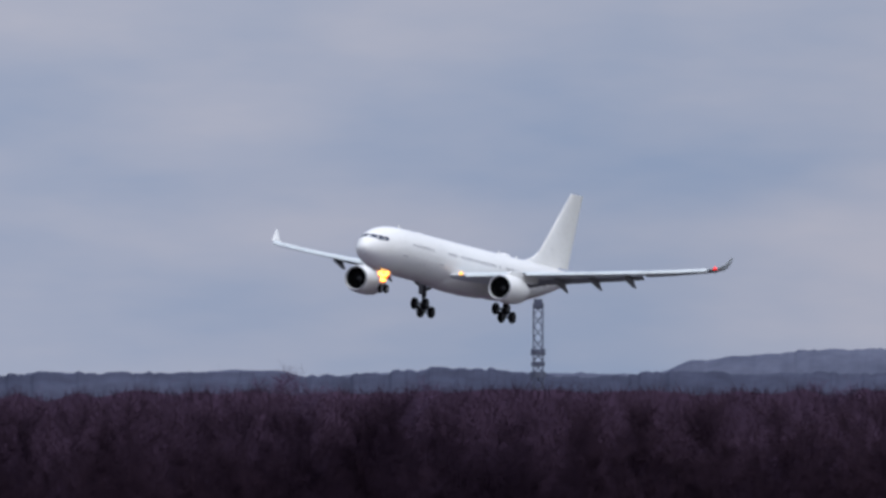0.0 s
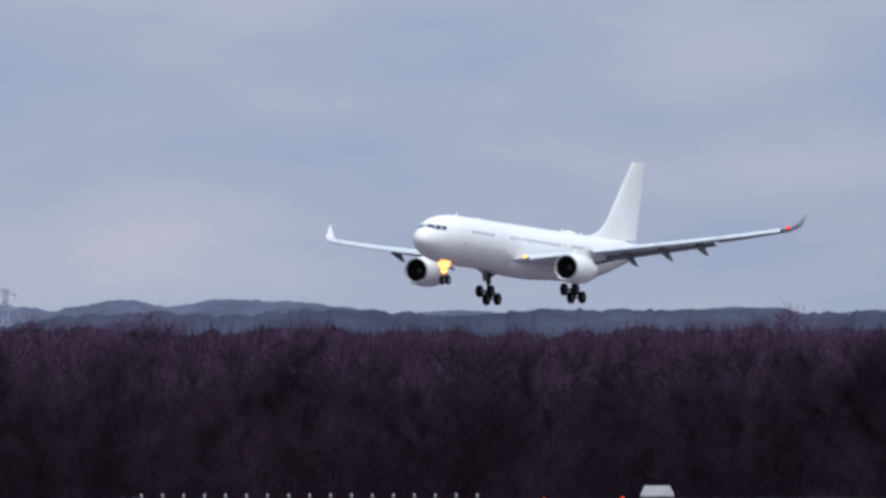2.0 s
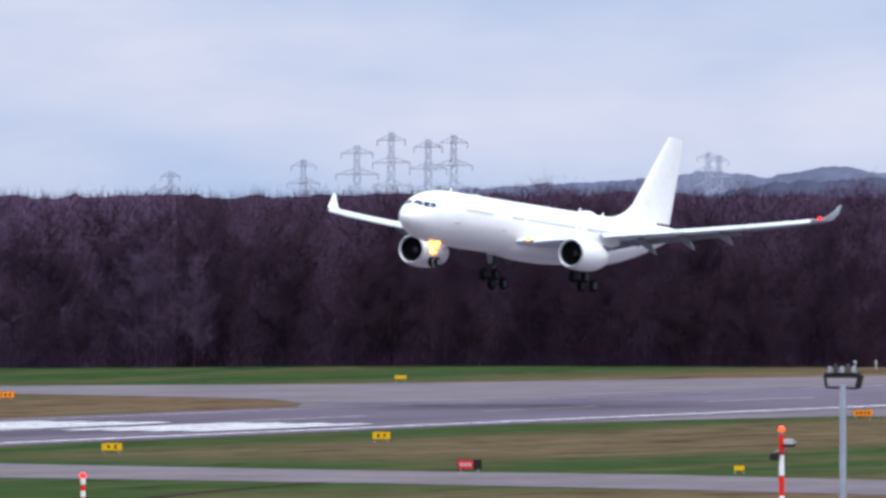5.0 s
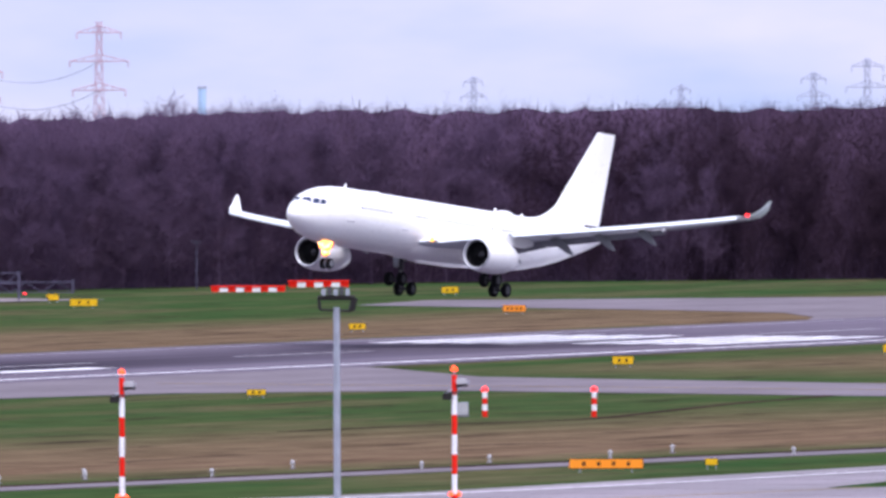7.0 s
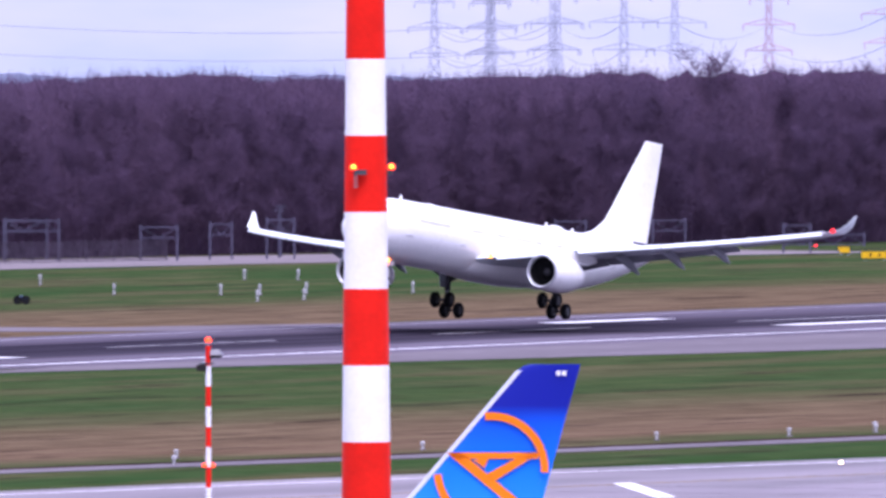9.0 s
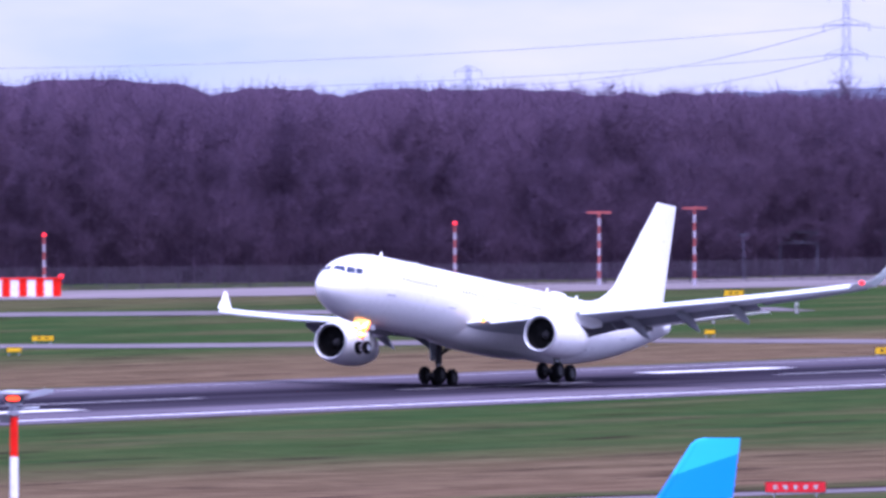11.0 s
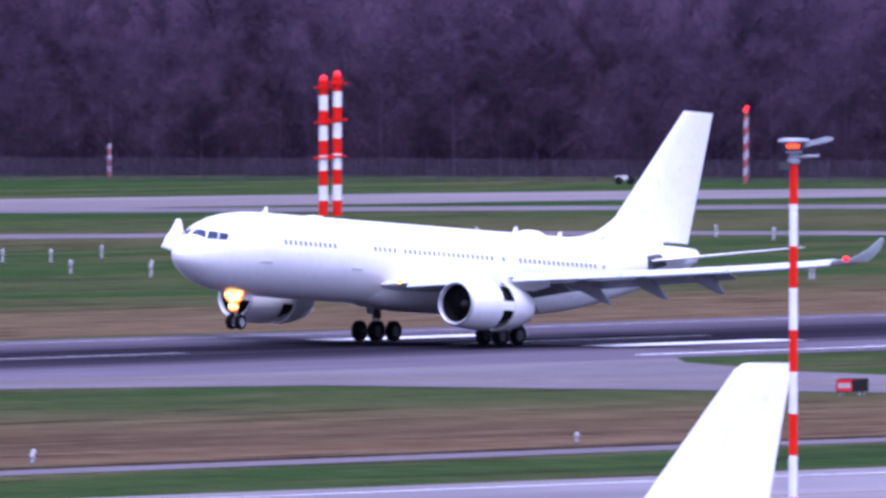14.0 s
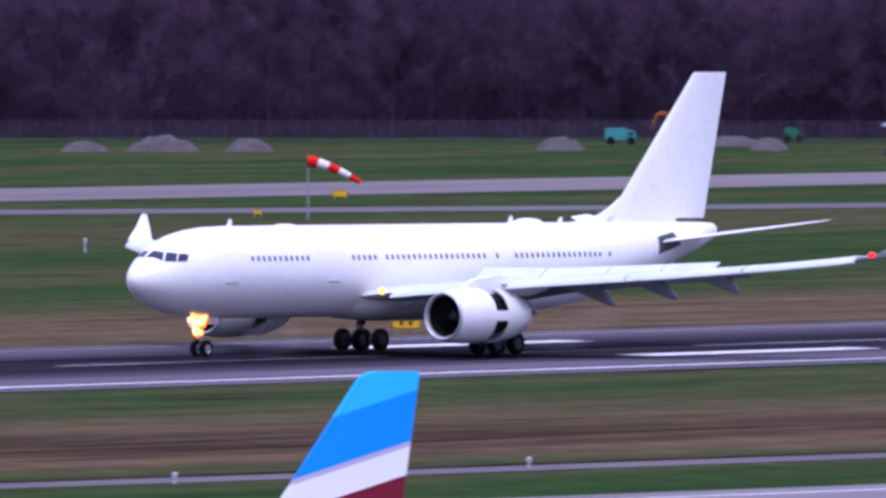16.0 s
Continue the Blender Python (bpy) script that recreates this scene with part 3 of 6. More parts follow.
def forest():
    rng = random.Random(11)
    kinds = [bare_tree(40 + i, 20.0, 1700) for i in range(7)]
    length = sum(math.hypot(b[0] - a[0], b[1] - a[1]) for a, b in zip(EDGE, EDGE[1:]))
    trees, dimmed_trees, back = [], [], []
    s = 0.0
    while s < length - 1:
        x, y, ox, oy = edge_point(s)
        for row in range(2):
            g = 2 + row * 9 + rng.uniform(-2.5, 2.5)
            j = rng.uniform(-2.5, 2.5)
            v, t = kinds[rng.randrange(7)]
            size = crown_height(s, x) / 19.6 * rng.uniform(0.9, 1.03) * (0.72 if row == 0 else 1)
            (dimmed_trees if x + rng.uniform(-16, 16) > 1976 else trees).append((v, t, (x + ox * g - oy * j, y + oy * g + ox * j, 0), rng.uniform(0, 6.28), size))
        if rng.random() < (0.03 if x < 1900 else 0.2 + 0.9 * max(0, noise.noise((s / 34, 7, 0)))):
            v, t = kinds[rng.randrange(7)]
            g = rng.uniform(14, 40)
            back.append((v, t, (x + ox * g, y + oy * g, 0), rng.uniform(0, 6.28), rng.uniform(1.05, 1.17)))
        s += 4.3
    merged("forest", trees, BARK, "dense leafless winter wood in purple-brown twigs", "forest")
    merged("dimmed_wood", dimmed_trees, DIMBARK, "dense leafless winter wood, its twig colour darkened for dimmer light", "forest")
    merged("taller_trees", back, BARK, "taller bare trees that stand out of the wood", "forest")
    # the closed wood behind: a rough bank of stems and crowns, and the fine twigs that stand out of it, in two tones:
    # the wood's own and its dimmed copy
    for dark in (True, False):
        rows, s = [], 0.0
        bm = bmesh.new()
        while s < length - 1:
            x, y, ox, oy = edge_point(s)
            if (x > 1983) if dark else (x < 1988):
                col = []
                top = crown_height(s, x)
                for k in range(15):
                    h = k / 14
                    g = 9 + 15 * h * h + 0.8 * noise.noise((s / 2.6, h * 7, 5)) + 0.5 * noise.noise((s / 1.1, h * 17, 5))
                    col.append(bm.verts.new((x + ox * g, y + oy * g, top * h - (0.3 if k == 0 else 0))))
                g += 60
                col.append(bm.verts.new((x + ox * g, y + oy * g, top - 2)))
                rows.append(col)
            s += 1.25
        for a, b in zip(rows, rows[1:]):
            for i in range(15):
                bm.faces.new((a[i], a[i + 1], b[i + 1], b[i]))
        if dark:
            tagged(part("dimmed_thicket", bm, DIMBRUSH, smooth=True), "tangled thicket inside the wood, its brush colour darkened for dimmer light", "undergrowth", kind="stuff")
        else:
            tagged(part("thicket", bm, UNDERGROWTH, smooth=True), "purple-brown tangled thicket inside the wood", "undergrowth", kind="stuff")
    # fine upright twigs all over the wood's face and crowns; the dimmed copy thins out into the paler colour
    gen = np.random.default_rng(5)
    n = 470000
    grid = []
    s = 0.0
    while s < length - 1:
        x, y, ox, oy = edge_point(s)
        top = crown_height(s, x)
        grid.append([(x + ox * (9 + 15 * h * h), y + oy * (9 + 15 * h * h), top * h) for h in np.linspace(0, 1, 15)])
        s += 1.25
    grid = np.array(grid)
    i, k = gen.integers(0, len(grid) - 1, n), gen.integers(0, 14, n)
    u, w = gen.random((n, 1)), gen.random((n, 1))
    base = grid[i, k] * (1 - u) * (1 - w) + grid[i + 1, k] * u * (1 - w) + grid[i, k + 1] * (1 - u) * w + grid[i + 1, k + 1] * u * w
    out = base[:, :2] / np.linalg.norm(base[:, :2], axis=1, keepdims=True)
    base[:, :2] -= out * gen.uniform(-0.5, 3.0, (n, 1))
    lean = gen.normal(0, 0.45, (n, 3))
    lean[:, 2] = gen.uniform(0.5, 1.3, n)
    tip = base + lean * gen.uniform(0.8, 1.7, (n, 1))
    side = np.stack([-out[:, 1], out[:, 0], gen.normal(0, 0.5, n)], 1) * gen.uniform(0.02, 0.05, (n, 1))
    verts = np.stack([base - side, base + side, tip], 1)
    dimmed = gen.random(n) < np.clip((base[:, 0] - 1945) / 75, 0, 1)
    for name, some, m, label in (("dimmed_crown_twigs", dimmed, DIMBARK, "fine crown twigs, their colour darkened for dimmer light"), ("crown_twigs", ~dimmed, BARK, "fine purple-brown twigs that close the wood's crowns")):
        v = verts[some].reshape(-1, 3)
        merged(name, [(v, np.arange(len(v)).reshape(-1, 3), (0, 0, 0), 0, 1)], m, label, "forest")


forest()


def ridge(name, far, rows, material, label, rough_m, seed, base=-5.0, deep=250):
    """A wooded ridge far away: rows of (compass angle, top height in metres), with tree tops along its crest."""
    bm = bmesh.new()
    cols = []
    a0, a1 = rows[0][0], rows[-1][0]
    n = int((a1 - a0) * 100)
    for i in range(n + 1):
        a = a0 + (a1 - a0) * i / n
        for (p, hp), (q, hq) in zip(rows, rows[1:]):
            if p <= a <= q:
                u = (a - p) / (q - p)
                u = u * u * (3 - 2 * u)
                h = hp + (hq - hp) * u
        h += rough_m * (noise.noise((i / 39, seed, 0)) + 0.9 * abs(noise.noise((i / 11, seed, 4))) + 0.5 * abs(noise.noise((i / 4.3, seed, 8))) + 0.25 * noise.noise((i / 1.7, seed, 6)))
        col = []
        for k, (g, f) in enumerate(((-60, 0.0), (-30, 0.55), (-10, 0.9), (0, 1.0), (deep, 0.6))):
            d = far + g
            z = base + (h - base) * f + (rough_m * 0.6 * noise.noise((i / 6, k, seed)) if 0 < k < 3 else 0)
            col.append(bm.verts.new((d * math.sin(radians(a)), d * math.cos(radians(a)), z)))
        cols.append(col)
    for a, b in zip(cols, cols[1:]):
        for i in range(4):
            bm.faces.new((a[i], a[i + 1], b[i + 1], b[i]))
    tagged(part(name, bm, material), label, "hill", kind="structure")


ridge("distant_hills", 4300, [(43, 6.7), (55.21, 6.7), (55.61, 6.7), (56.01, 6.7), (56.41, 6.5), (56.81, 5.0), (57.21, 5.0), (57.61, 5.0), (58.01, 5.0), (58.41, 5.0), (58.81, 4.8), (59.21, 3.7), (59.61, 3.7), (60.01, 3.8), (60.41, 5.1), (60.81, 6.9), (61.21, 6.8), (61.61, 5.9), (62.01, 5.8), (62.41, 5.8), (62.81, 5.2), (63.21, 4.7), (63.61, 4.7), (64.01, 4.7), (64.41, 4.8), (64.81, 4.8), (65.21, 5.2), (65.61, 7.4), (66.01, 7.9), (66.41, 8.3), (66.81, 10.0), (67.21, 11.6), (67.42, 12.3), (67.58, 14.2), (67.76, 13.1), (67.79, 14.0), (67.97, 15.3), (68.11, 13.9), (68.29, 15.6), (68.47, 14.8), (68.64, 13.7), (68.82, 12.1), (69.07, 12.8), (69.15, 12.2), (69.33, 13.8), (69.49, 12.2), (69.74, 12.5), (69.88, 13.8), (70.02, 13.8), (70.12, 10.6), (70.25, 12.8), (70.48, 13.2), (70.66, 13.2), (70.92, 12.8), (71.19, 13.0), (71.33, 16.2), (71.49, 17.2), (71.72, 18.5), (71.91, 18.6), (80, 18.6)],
      HILL, "distant wooded hills, blue-grey from painted haze", 0.9, 3)
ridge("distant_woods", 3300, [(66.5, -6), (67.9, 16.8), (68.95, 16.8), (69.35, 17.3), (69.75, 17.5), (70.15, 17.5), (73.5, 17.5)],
      FARWOOD, "far wood with rounded tree tops, blue-grey from painted haze", 1.3, 9)

# ---- the landing airliner ----
# Built nose at x = 0, tail at x = 58.7, starboard +y, wheels on z = 0; the thing's own origin is below the main gear.
GEAR_X = 28.85
HULL = [(0.0, 4.72, 0.06, 0.06), (0.12, 4.73, 0.42, 0.40), (0.35, 4.74, 0.74, 0.70), (0.8, 4.77, 1.13, 1.07), (1.4, 4.82, 1.50, 1.44), (2.1, 4.89, 1.83, 1.83), (2.9, 4.96, 2.11, 2.16),
        (3.9, 5.03, 2.38, 2.43), (5.2, 5.08, 2.60, 2.64), (6.8, 5.12, 2.76, 2.77), (8.8, 5.13, 2.82, 2.82), (20, 5.13, 2.82, 2.82), (36, 5.13, 2.82, 2.82), (39, 5.20, 2.80, 2.75), (42, 5.37, 2.70, 2.58),
        (45, 5.63, 2.48, 2.32), (48, 5.97, 2.15, 1.98), (51, 6.37, 1.72, 1.57), (54, 6.79, 1.22, 1.12), (56, 7.10, 0.82, 0.78), (57.2, 7.30, 0.50, 0.52), (57.6, 7.36, 0.25, 0.28)]


def hull_at(x, rows=HULL):
    for a, b in zip(rows, rows[1:]):
        if a[0] <= x <= b[0]:
            k = (x - a[0]) / (b[0] - a[0])
            return [a[i] + (b[i] - a[i]) * k for i in (1, 2, 3)]
    return rows[-1][1:]


def skin(x, deg, side=-1, proud=0.0, rows=HULL, dx=0.0):
    """A place on the fuselage skin, deg from the top down its side."""
    z, w, h = hull_at(x, rows)
    a = radians(deg)
    return Vector((x + dx, side * (w + proud) * math.sin(a), z + (h + proud) * math.cos(a)))


def patch(corners, side, proud=0.012, n=4, dx=-GEAR_X, bm=None):
    """A curved plate on the skin; corners are (x, deg) in order round it."""
    bm = bm or bmesh.new()
    (ax, aa), (bx, ba), (cx, ca), (ex, ea) = corners
    rows = []
    for i in range(n + 1):
        u = i / n
        row = []
        for j in range(n + 1):
            v = j / n
            x = (ax * (1 - u) + bx * u) * (1 - v) + (ex * (1 - u) + cx * u) * v
            d = (aa * (1 - u) + ba * u) * (1 - v) + (ea * (1 - u) + ca * u) * v
            row.append(bm.verts.new(skin(x, d, side, proud, dx=dx)))
        rows.append(row)
    for a, b in zip(rows, rows[1:]):
        for j in range(n):
            bm.faces.new((a[j], a[j + 1], b[j + 1], b[j]))
    return bm


def hull_mesh(rows=HULL, dx=-GEAR_X, n=40):
    fine = []
    for a, b in zip(rows, rows[1:]):
        for k in range(2):
            u = k / 2
            fine.append([a[i] + (b[i] - a[i]) * u for i in range(4)])
    fine.append(rows[-1])
    return loft([[(x + dx, w * math.sin(2 * math.pi * i / n), z + h * math.cos(2 * math.pi * i / n)) for i in range(n)] for x, z, w, h in fine])


def foil(le, chord, thick, n=9, up=(0, 0, 1), camber=0.0, twist=0.0):
    """A ring round an aerofoil: leading edge le, chord along +x, thickness along up."""
    le, up = Vector(le), Vector(up)
    pts = []
    c, s = math.cos(radians(twist)), math.sin(radians(twist))
    us = [0.5 * (1 - math.cos(math.pi * i / n)) for i in range(n + 1)]
    for sgn, seq in ((1, us), (-1, us[-2:0:-1])):
        for u in seq:
            t = thick * 2.6 * (0.30 * math.sqrt(u) - 0.126 * u - 0.352 * u * u + 0.284 * u ** 3 - 0.1015 * u ** 4 + 0.0)
            h = sgn * t + camber * 4 * u * (1 - u)
            x, z = u * chord, h * chord
            pts.append(le + Vector((c * x + s * z, 0, 0)) + up * (c * z - s * x))
    return pts


WING = [(2.4, 19.15, 3.62, 11.6, 0.15), (3.64, 19.95, 3.85, 10.9, 0.145), (6.5, 21.65, 4.28, 9.2, 0.13), (9.4, 23.4, 4.68, 7.5, 0.12), (14, 26.15, 5.24, 6.2, 0.115),
        (19, 29.1, 5.86, 5.0, 0.11), (24, 32.05, 6.55, 3.9, 0.105), (28, 34.4, 7.17, 2.9, 0.10), (29.3, 35.3, 7.42, 2.55, 0.09)]


def wing_at(y):
    for a, b in zip(WING, WING[1:]):
        if a[0] <= y <= b[0]:
            k = (y - a[0]) / (b[0] - a[0])
            return [a[i] + (b[i] - a[i]) * k for i in (1, 2, 3, 4)]
    return WING[-1][1:]


def airliner():
    root = empty("airliner", "white twin-engine wide-body airliner landing with wheels down", "airplane")
    X = -GEAR_X
    hull = part("fuselage", hull_mesh(), WHITE, root, "plain white fuselage", True)
    # belly fairing
    rows = [(16.6, 0.2, 3.0), (18.2, 1.7, 2.55), (20.5, 2.55, 2.15), (24, 2.85, 1.98), (29, 2.85, 1.98), (32.5, 2.6, 2.15), (35, 1.7, 2.5), (36.4, 0.2, 2.9)]
    bm = loft([[(x + X, w * math.cos(math.pi * i / 12), 3.75 - (3.75 - z) * math.sin(math.pi * i / 12) ** 0.8) for i in range(13)] for x, w, z in rows], closed=False)
    part("belly_fairing", bm, WHITE, root, "", True)
    # cockpit windows, three a side
    for side in (-1, 1):
        for c in (((1.15, 4), (1.74, 4), (1.95, 29), (1.5, 46)), ((1.56, 49), (2.03, 32), (2.55, 45), (2.2, 60)), ((2.27, 61), (2.62, 46.5), (3.2, 55), (2.88, 65))):
            part("cockpit_window", patch(c, side), COCKPIT, root, "dark blue cockpit pane", True)
    # cabin windows
    for side in (-1, 1):
        for first, count in ((8.15, 11), (17.9, 5), (21.2, 19), (32.1, 1), (34.0, 17), (43.6, 1)):
            for i in range(count):
                x = first + 0.533 * i
                z, w, h = hull_at(x)
                d = math.degrees(math.acos((6.0 - z) / h))
                part("cabin_window", patch(((x, d - 3.3), (x + 0.23, d - 3.3), (x + 0.23, d + 3.3), (x, d + 3.3)), side, n=1), CABIN, hull)
        for x, w, top, low, name in ((5.75, 1.07, 62, 101, "passenger_door"), (15.5, 1.07, 62, 101, "passenger_door"), (33.0, 0.62, 64, 92, "emergency_exit"), (45.0, 1.07, 66, 104, "passenger_door")):
            part(name, patch(((x, top), (x + w, top), (x + w, low), (x, low)), side, 0.016), WHITE, root, "", True)
            part("door_sill", patch(((x - 0.05, low + 0.3), (x + w + 0.05, low + 0.3), (x + w + 0.05, low + 2.4), (x - 0.05, low + 2.4)), side, 0.03, 2), SEAM, root, "grey door sill")
    # fin and rudder
    fin_root, fin_tip = (46.2, 7.6, 10.2), (55.35, 17.3, 3.35)
    def fin_ring(z, a, b):
        k = (z - fin_root[1]) / (fin_tip[1] - fin_root[1])
        le, ch = fin_root[0] + (fin_tip[0] - fin_root[0]) * k, fin_root[2] + (fin_tip[2] - fin_root[2]) * k
        ring = foil((le + X, 0, z), ch, 0.1, up=(0, 1, 0))
        half = sorted(((p.x - le - X) / ch, abs(p.y)) for p in ring)
        us, ts = [u for u, _ in half], [t for _, t in half]
        out = []
        for p in ring:
            u = (p.x - le - X) / ch
            v = min(max(u, a), b)
            out.append((le + X + v * ch, math.copysign(float(np.interp(v, us, ts)), p.y) if v != u else p.y, p.z))
        return out
    part("fin", loft([fin_ring(z, 0, 0.69) for z in (7.4, 9, 12, 15, 16.9, 17.3)]), WHITE, root, "tall white fin", True)
    part("rudder", loft([fin_ring(z, 0.6905, 1.0) for z in (8.15, 10, 13, 16.9, 17.3)]), WHITE, root, "", True)
    bm = loft([[(x + X, -w, z - 0.5), (x + X, -w * 0.4, z), (x + X, w * 0.4, z), (x + X, w, z - 0.5)] for x, w, z in ((42.9, 0.1, 7.95), (44.5, 0.25, 8.1), (46.0, 0.28, 8.45), (47.0, 0.22, 8.9), (47.9, 0.1, 9.45), (48.5, 0.04, 9.8))])
    part("dorsal_fillet", bm, WHITE, root, "", True)
    part("tail_exhaust", turned([(57.5, 0.24), (57.9, 0.2), (57.75, 0.15)], (X, 0, 7.36), 14, caps=True), DARKGREY, root, "dark tail exhaust")
    for side in (-1, 1):
        # tailplane
        rings = [foil((le + X, side * y, z), ch, 0.085, twist=-6) for y, le, z, ch in ((0.9, 49.4, 6.55, 5.6), (4, 51.45, 7.05, 4.2), (8, 54.15, 7.72, 2.5), (9.75, 55.4, 8.02, 1.75))]
        part("tailplane", loft(rings), WHITE, root, "white tailplane", True)
        part("tailplane_plate", patch(((49.6, 62), (51.6, 56), (52.2, 92), (49.4, 98)), side, 0.015), DARKGREY, root, "dark bare-metal tailplane plate", True)
        # wing
        rings = [foil((le + X, side * y, z), ch * 0.97, th, camber=0.012) for y, le, z, ch, th in WING]
        wing = part("wing", loft(rings), WINGGREY, root, "light grey swept wing", True)
        MOVING["wing"].append((wing, side))
        # drooped slats
        for y0, y1 in ((4.2, 8.6), (10.3, 16.5), (16.6, 22.7), (22.8, 28.6)):
            rr = []
            for k in range(5):
                y = y0 + (y1 - y0) * k / 4
                le, z, ch, th = wing_at(y)
                w = 0.75 + 0.035 * ch
                rr.append([Vector((le + X - 0.62 + u * w, side * y, z - 0.30 + v)) for u, v in ((0, -0.02), (0.08, 0.13), (0.35, 0.30), (0.75, 0.40), (1.0, 0.42), (0.8, 0.33), (0.45, 0.18), (0.25, -0.02), (0.1, -0.1))])
            part("slat", loft(rr), WINGGREY, wing, "extended leading-edge slat", True)
        # spoilers, which rise after touchdown
        for y0, y1 in ((4.6, 9.0), (9.05, 12.9), (12.95, 16.1), (16.15, 19.3)):
            rr = []
            for y in (y0, y1):
                le, z, ch, th = wing_at(y)
                lz = z + ch * (0.5 * th + 0.012) * 0.62
                rr.append([Vector((le + X + ch * u, side * y, lz + dz)) for u, dz in ((0.66, 0.0), (0.80, -0.25 * th), (0.80, -0.25 * th + 0.05), (0.66, 0.06))])
            flapper = part("spoiler", loft(rr), WINGGREY, wing, "pale hinged spoiler panel")
            MOVING["spoiler"].append((flapper, rr[0][0].copy(), (rr[1][0] - rr[0][0]) * side))
        # flaps, lowered
        for y0, y1 in ((2.9, 9.38), (9.45, 20.4)):
            rr = []
            for k in range(5):
                y = y0 + (y1 - y0) * k / 4
                le, z, ch, th = wing_at(y)
                rr.append(foil((le + X + ch * 0.90, side * y, z - 0.06), ch * 0.17 + 0.25, 0.13, twist=20))
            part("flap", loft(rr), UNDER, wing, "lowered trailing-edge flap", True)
        rr = []
        for k in range(4):
            y = 20.8 + (28.6 - 20.8) * k / 3
            le, z, ch, th = wing_at(y)
            rr.append(foil((le + X + ch * 0.86, side * y, z), ch * 0.2, 0.12, twist=8))
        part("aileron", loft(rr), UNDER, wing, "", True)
        # flap track fairings
        for y, ln in ((6.6, 5.2), (11.6, 4.7), (15.4, 4.2), (19.2, 3.7)):
            le, z, ch, th = wing_at(y)
            x0 = le + ch * 0.50
            prof = [(0, 0.02), (0.12, 0.20), (0.3, 0.34), (0.5, 0.38), (0.7, 0.33), (0.9, 0.16), (1, 0.02)]
            bm = loft([[(x0 + X + u * ln, side * y + r * 0.62 * math.sin(2 * math.pi * i / 12), z - 0.30 - 0.22 * ch * 0.1 - 0.95 * max(0, u - 0.35) ** 1.2 * ln * 0.42 + r * 1.25 * math.cos(2 * math.pi * i / 12)) for i in range(12)] for u, r in prof])
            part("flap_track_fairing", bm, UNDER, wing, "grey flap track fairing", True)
        # winglet
        rings = [foil((35.3 + X, side * 29.3, 7.42), 2.35, 0.09), foil((36.05 + X, side * 29.62, 7.78), 1.95, 0.09, up=(0, -side * 0.7, 0.7)),
                 foil((36.85 + X, side * 29.88, 8.25), 1.35, 0.09, up=(0, -side, 0.2)), foil((37.75 + X, side * 30.15, 9.05), 0.5, 0.09, up=(0, -side, 0.2))]
        part("winglet", loft(rings), WINGGREY if side < 0 else WHITE, wing, "", True)
        if side < 0:
            part("navigation_light", ball((35.25 + X, side * 29.25, 7.45), 0.24, squash=(1.2, 0.9, 0.8)), REDGLOW, wing, "red wingtip light", True)
        part("wing_root_light", ball((19.55 + X, side * 3.7, 3.95), 0.23, squash=(0.6, 1, 1)), ROOTGLOW, root, "glowing landing light in the wing root", True)
        engine(root, side)
        main_gear(root, side)
    nose_gear(root)
    # aerials, radome, beacon
    for x, h, z in ((9.0, 0.42, 7.93), (36.6, 0.45, 7.93), (41.6, 0.36, 7.9)):
        part("blade_aerial", loft([[(x + X + a, -t, z), (x + X + b, -t, z), (x + X + b, t, z), (x + X + a, t, z)] if i == 0 else [(x + X + a + 0.22, -t * 0.4, z + h), (x + X + b + 0.05, -t * 0.4, z + h), (x + X + b + 0.05, t * 0.4, z + h), (x + X + a + 0.22, t * 0.4, z + h)]
                                   for i, (a, b, t) in enumerate(((0, 0.45, 0.04), (0, 0.45, 0.04)))]), WHITE, root)
    part("satellite_radome", ball((38.6 + X, 0, 7.86), 1.0, seg=20, squash=(1.5, 0.6, 0.38)), WHITE, root, "white radome hump", True)
    part("roof_fairing", ball((14.6 + X, 0, 7.9), 0.8, seg=16, squash=(1.3, 0.5, 0.18)), WHITE, root, "", True)
    return root


